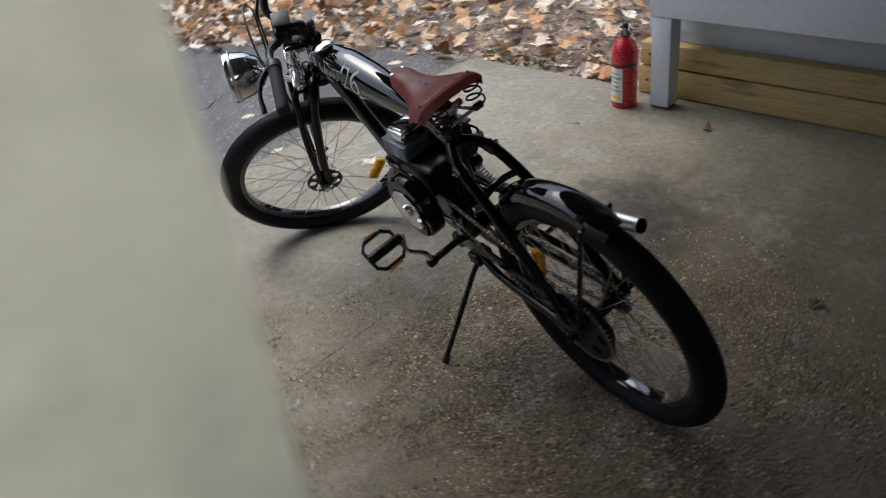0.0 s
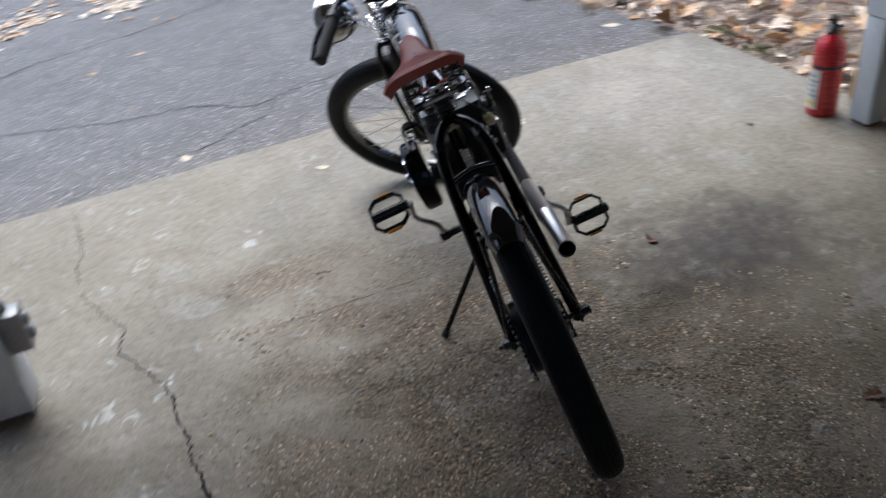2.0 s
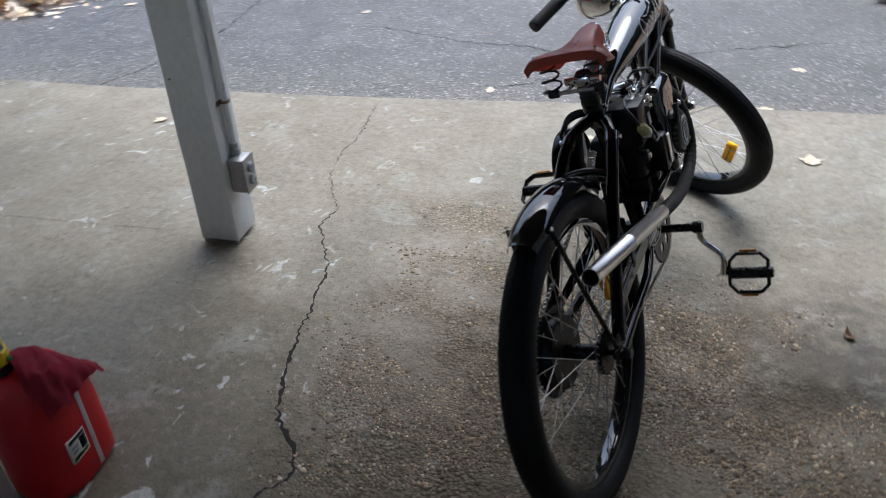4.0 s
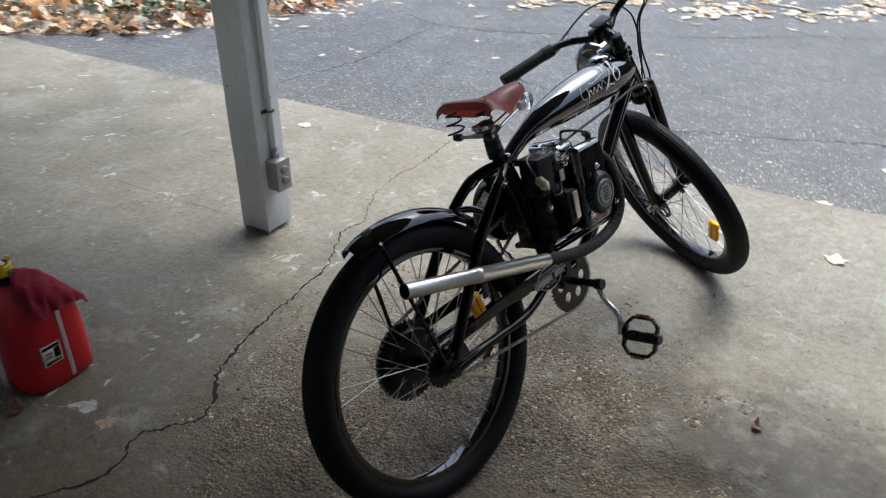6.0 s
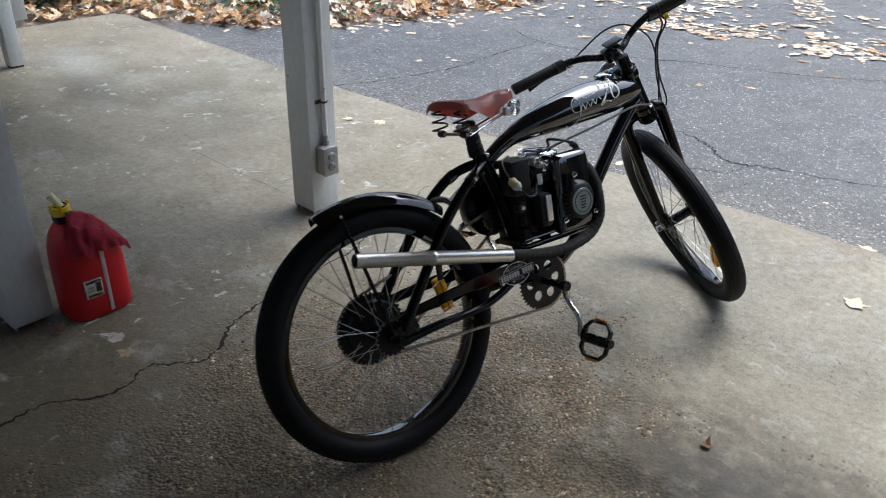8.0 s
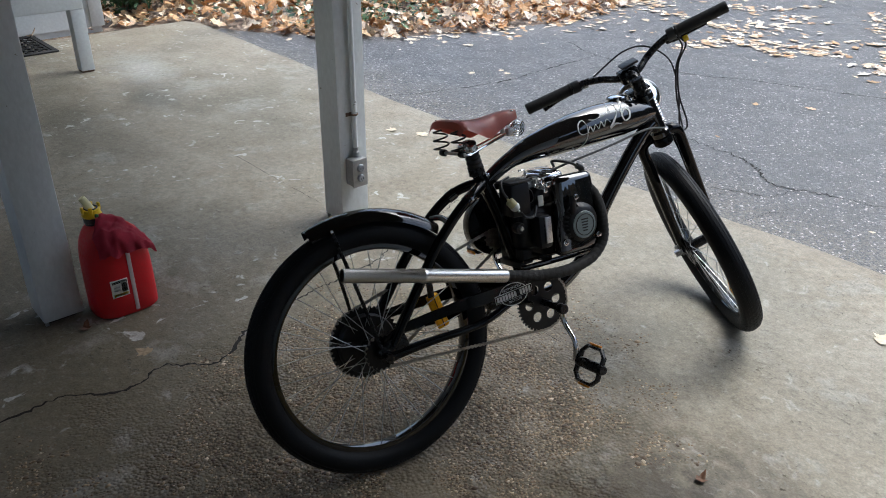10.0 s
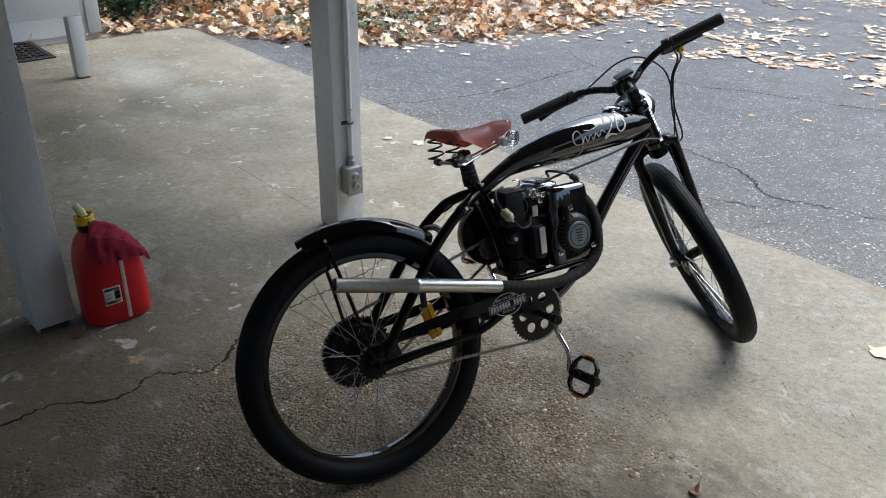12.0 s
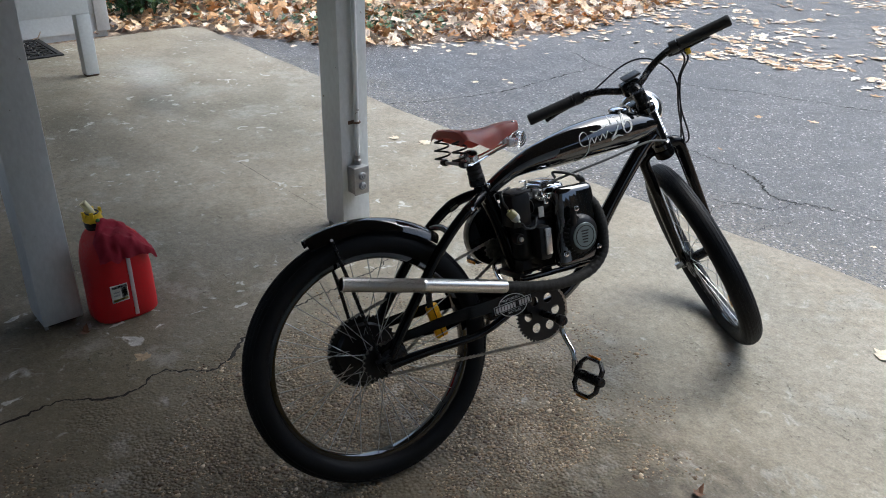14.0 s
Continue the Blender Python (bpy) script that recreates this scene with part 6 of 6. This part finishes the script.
def scatter(name, spots, sizes, material, label, category, seed, curl=1.0, tilt=0.35, slim=1.0):
    rng = random.Random(seed)
    vs, fs, o = [], [], 0
    for (x, y, z) in spots:
        v, f = leaf_shape(rng, sizes[0] + (sizes[1] - sizes[0]) * rng.random() ** 1.4, curl, slim)
        v = rot(v, rng.uniform(0, 6.28), rng.gauss(0, tilt), rng.gauss(0, tilt))
        v[:, 2] += z - v[:, 2].min() * 0.8
        v[:, 0] += x
        v[:, 1] += y
        vs.append(v)
        fs += [tuple(i + o for i in t) for t in f]
        o += len(v)
    me = bpy.data.meshes.new(name)
    me.from_pydata(np.concatenate(vs).tolist(), [], fs)
    me.materials.append(material)
    return tagged(new(name, me), label, category, kind="stuff")


def left_edge(y):
    return float(np.interp(y, [p[1] for p in LEFT], [p[0] for p in LEFT]))


def right_edge(y):
    q = RIGHT[::-1]
    return float(np.interp(y, [p[1] for p in q], [p[0] for p in q]))


rng = random.Random(11)
bank, drive = [], []
while len(bank) < 17000:
    x, y = rng.uniform(-11, 5.5), rng.uniform(-3, 11)
    le, re = left_edge(max(y, 0)), right_edge(max(y, 0))
    if y < 0.02 and SLAB_X0 - 0.12 < x < SLAB_X1 + 0.02:
        continue
    if (x < -5.6 and y < -0.6) or (x > 1.85 and y < -0.95):
        continue
    d = max(le - x, x - re)
    if y < 0:
        d = 0.3
    near = 1.0 if (x - 0) ** 2 + (y + 1) ** 2 < 60 else 0.35
    if d < -0.1 or rng.random() > near:
        continue
    # the strip by the slab's far corner is mostly bare duff
    if x > 1.5 and y < 1.3 and rng.random() < 0.6:
        continue
    if d > -0.1 and d < 0.05 and rng.random() < 0.5:
        continue
    bank.append((x, y, -0.035 + rng.random() * 0.045 + 0.025 * min(max(d, 0), 1.5)))
while len(drive) < 3000:
    x, y = rng.uniform(-4.5, 1.8), rng.uniform(0.05, 9)
    if not left_edge(y) < x < right_edge(y):
        continue
    clump = noise.noise((x * 1.9, y * 1.9, 3.3)) * 0.6 + 0.4 * noise.noise((x * 5, y * 5, 1.3)) + 0.5
    front = float(np.interp(x, (-3.6, -3.0, -2.2, -1.8, -0.8, -0.3, 0.2, 1.2), (2.5, 2.7, 2.65, 2.95, 3.0, 3.1, 3.6, 3.8)))
    inside = 1 / (1 + math.exp(-(y - front) * 14))
    drift = inside * (0.35 + 0.65 * math.exp(-((y - front - 0.25) / 0.35) ** 2))
    edge = math.exp(-(x - left_edge(y)) / 0.16) * (1 if y > 1.2 else 0.5)
    if rng.random() < (0.0008 if y < 2.4 else 0.004) + drift * min(max(clump - 0.5, 0.0) * 4.5, 1.0) + 0.5 * edge:
        drive.append((x, y, ROAD_Z + 0.001 + 0.009 * rng.random() * inside))
scatter("leaf_bank", bank, (0.035, 0.14), DRY_LEAF, "deep litter of tan and orange fallen leaves", "fallen leaves", 1, 1.0, 0.42)
duff = []
while len(duff) < 7000:
    x, y = rng.uniform(1.6, 4.0), rng.uniform(-0.95, 4.5)
    if rng.random() < 0.25:
        x, y = rng.uniform(-6.5, -3.2), rng.uniform(0.0, 3.5)
    if left_edge(max(y, 0)) - 0.02 < x < right_edge(max(y, 0)) + 0.02 or (x < SLAB_X1 + 0.02 and y < 0.02):
        continue
    duff.append((x, y, -0.035 + rng.random() * 0.02))
scatter("leaf_fragments", duff, (0.012, 0.05), DUFF_LEAF, "small brown leaf fragments on bare soil", "leaf litter", 9, 0.8, 0.35)
scatter("driveway_leaves", drive, (0.025, 0.115), DRIVE_LEAF, "dry pale leaves scattered over the asphalt", "fallen leaves", 2, 0.26, 0.055, 0.72)


def fallen(x, y, z, size, yaw, material, label, curl=0.8, seed=1):
    r = random.Random(seed)
    v, f = leaf_shape(r, size, curl)
    me = bpy.data.meshes.new("fallen_leaf")
    me.from_pydata(v.tolist(), [], f)
    me.materials.append(material)
    ob = new("fallen_leaf", me)
    ob.matrix_basis = pose(x, y, z + 0.001, 0, 0, yaw)
    return tagged(ob, label, "leaf", "single fallen leaves")


for i, (x, y, sz) in enumerate([(0.67, -0.38, 0.08), (-0.17, -0.29, 0.055), (-1.92, -0.29, 0.075), (-2.08, -0.38, 0.06)]):
    fallen(x, y, 0, sz, 50 * i, PALE_LEAF, "pale dry leaf lying on the concrete", 0.35, seed=20 + i)
for i, (x, y, sz) in enumerate([(0.55, 0.13, 0.08), (0.75, 0.64, 0.07), (-1.67, 1.35, 0.07), (-1.98, 1.66, 0.06), (-2.55, 1.03, 0.06), (-2.63, 1.05, 0.05), (1.7, 0.5, 0.08), (0.26, 0.48, 0.03), (-2.72, 0.84, 0.06)]):
    fallen(x, y, ROAD_Z, sz, 70 * i, PALE_LEAF, "pale dry leaf lying on the asphalt", 0.4, seed=40 + i)
fallen(1.43, -0.94, 0, 0.03, 30, BROWN_LEAF, "small curled brown leaf lying on the concrete", 1.2, 66)
fallen(-1.16, -2.43, 0, 0.055, 60, BROWN_LEAF, "curled brown leaf lying on the concrete", 0.9, 67)
fallen(-0.9, -2.335, 0, 0.055, 120, DRIED_LEAF, "tan dry leaf flattened on the concrete", 0.25, 62)
fallen(1.64, -1.46, 0, 0.05, 290, BROWN_LEAF, "curled brown leaf lying on the concrete", 1.6, 63)
fallen(0.68, -2.275, 0, 0.045, 80, BROWN_LEAF, "small curled brown leaf lying on the concrete", 1.6, 64)
fallen(0.63, -1.44, 0, 0.04, 10, BROWN_LEAF, "small curled brown leaf lying on the concrete", 1.4, 65)

# shrubs and ivy at the far bank
def shrub(cx, cy, r, h, seed):
    rg = random.Random(seed)
    s = thing("shrub", "dark green broad-leaved shrub by the wall", "shrub", Matrix.Translation((cx, cy, -0.05)), "shrubs")
    bm = bmesh.new()
    tips = []
    for k in range(14):
        a, rr = rg.uniform(0, 6.28), rg.uniform(0.3, 1) * r
        tip = Vector((rr * math.cos(a), rr * math.sin(a), h * rg.uniform(0.5, 1)))
        tube([(0.05 * math.cos(a), 0.05 * math.sin(a), 0), tip * 0.5 + Vector((0, 0, 0.05)), tip], [0.012, 0.008, 0.003], 5, 4, bm)
        tips.append(tip)
    part("stem", bm, TWIG, s)
    vs, fs, o = [], [], 0
    for k in range(1100):
        t = rg.choice(tips) * rg.uniform(0.35, 1.05)
        p = t + Vector((rg.gauss(0, 0.09), rg.gauss(0, 0.09), rg.gauss(0, 0.07)))
        ln = rg.uniform(0.04, 0.085)
        v = np.array([(0, -0.5, 0), (0.22, -0.1, 0.06), (0.14, 0.3, 0.04), (0, 0.6, -0.08), (-0.14, 0.3, 0.04), (-0.22, -0.1, 0.06)]) * ln
        v = rot(v, rg.uniform(0, 6.28), rg.gauss(0, 0.7), rg.gauss(0, 0.7)) + np.array((p.x, p.y, max(p.z, 0.03)))
        vs.append(v)
        fs += [(o, o + 1, o + 2, o + 3), (o, o + 3, o + 4, o + 5)]
        o += 6
    me = bpy.data.meshes.new("foliage")
    me.from_pydata(np.concatenate(vs).tolist(), [], fs)
    me.materials.append(GREEN_LEAF)
    ob = new("foliage", me)
    ob.parent = s


shrub(-6.15, -0.25, 0.42, 0.6, 1)
shrub(-6.75, 0.15, 0.5, 0.7, 2)
shrub(-6.4, 0.7, 0.45, 0.55, 3)
ivy = [(-4.75 + rng.gauss(0, 0.35), 1.35 + rng.gauss(0, 0.35), 0.02 + rng.random() * 0.03) for k in range(420)] + [(-6.0 + rng.gauss(0, 0.5), 0.9 + rng.gauss(0, 0.6), 0.03 + rng.random() * 0.04) for k in range(150)]
scatter("ivy", ivy, (0.035, 0.07), GREEN_LEAF, "green ivy leaves among the fallen leaves", "ivy", 5, 0.6, 0.4)
moss = [(2.04 + rng.gauss(0, 0.035), c + rng.gauss(0, 0.05), -0.02) for c in (0.07, -0.29) for k in range(60)]
scatter("weeds", moss, (0.012, 0.03), WEED_LEAF, "small green weeds at the slab's edge", "weeds", 6, 1.0, 0.7)


def stones(name, n, seed, area, size, z, material, label):
    """Half-sunk pebbles of worn aggregate."""
    rg = np.random.RandomState(seed)
    t = (1 + 5 ** 0.5) / 2
    base = np.array([(-1, t, 0), (1, t, 0), (-1, -t, 0), (1, -t, 0), (0, -1, t), (0, 1, t), (0, -1, -t), (0, 1, -t), (t, 0, -1), (t, 0, 1), (-t, 0, -1), (-t, 0, 1)]) / 1.9
    tri = np.array([(0, 11, 5), (0, 5, 1), (0, 1, 7), (0, 7, 10), (0, 10, 11), (1, 5, 9), (5, 11, 4), (11, 10, 2), (10, 7, 6), (7, 1, 8), (3, 9, 4), (3, 4, 2), (3, 2, 6), (3, 6, 8), (3, 8, 9), (4, 9, 5), (2, 4, 11), (6, 2, 10), (8, 6, 7), (9, 8, 1)])
    vs, fs, k = [], [], 0
    while k < n:
        x, y = rg.uniform(*area[0]), rg.uniform(*area[1])
        d = math.hypot(x / 0.85, (y + 2.05) / 1.0) + 0.9 * (noise.noise((x * 2.2, y * 2.2, 5)) * 0.5 + 0.4 * noise.noise((x * 7, y * 7, 1)))
        d = min(d, 0.35 + math.hypot((x + 0.5) / 0.32, (y + 0.98) / 0.2))
        paste = noise.noise((x * 3.4, y * 3.4, 2)) + 0.5 * noise.noise((x * 9, y * 9, 6))
        if rg.uniform() > (0.98 - d) * 2.2 or paste > 0.16 + 0.12 * rg.uniform():
            continue
        s = rg.uniform(*size) * (rg.uniform(1.3, 2.0) if noise.noise((x * 5, y * 5, 8)) > 0.05 and rg.uniform() < 0.14 else 1)
        v = base * rg.uniform(0.75, 1.2, (12, 1)) * np.array((s, s * rg.uniform(0.55, 1), s * rg.uniform(0.2, 0.38)))
        a = rg.uniform(0, 6.28)
        c, q = math.cos(a), math.sin(a)
        v = np.stack([v[:, 0] * c - v[:, 1] * q + x, v[:, 0] * q + v[:, 1] * c + y, v[:, 2] + z], 1)
        vs.append(v)
        fs.append(tri + 12 * k)
        k += 1
    me = bpy.data.meshes.new(name)
    me.from_pydata(np.concatenate(vs).tolist(), [], np.concatenate(fs).tolist())
    me.materials.append(material)
    me.shade_smooth()
    return tagged(new(name, me), label, "gravel", kind="stuff")


stones("aggregate", 25000, 4, ((-1.25, 1.1), (-3.3, -0.6)), (0.002, 0.0062), -0.0006, STONE, "small brown pebbles of worn aggregate in the concrete")
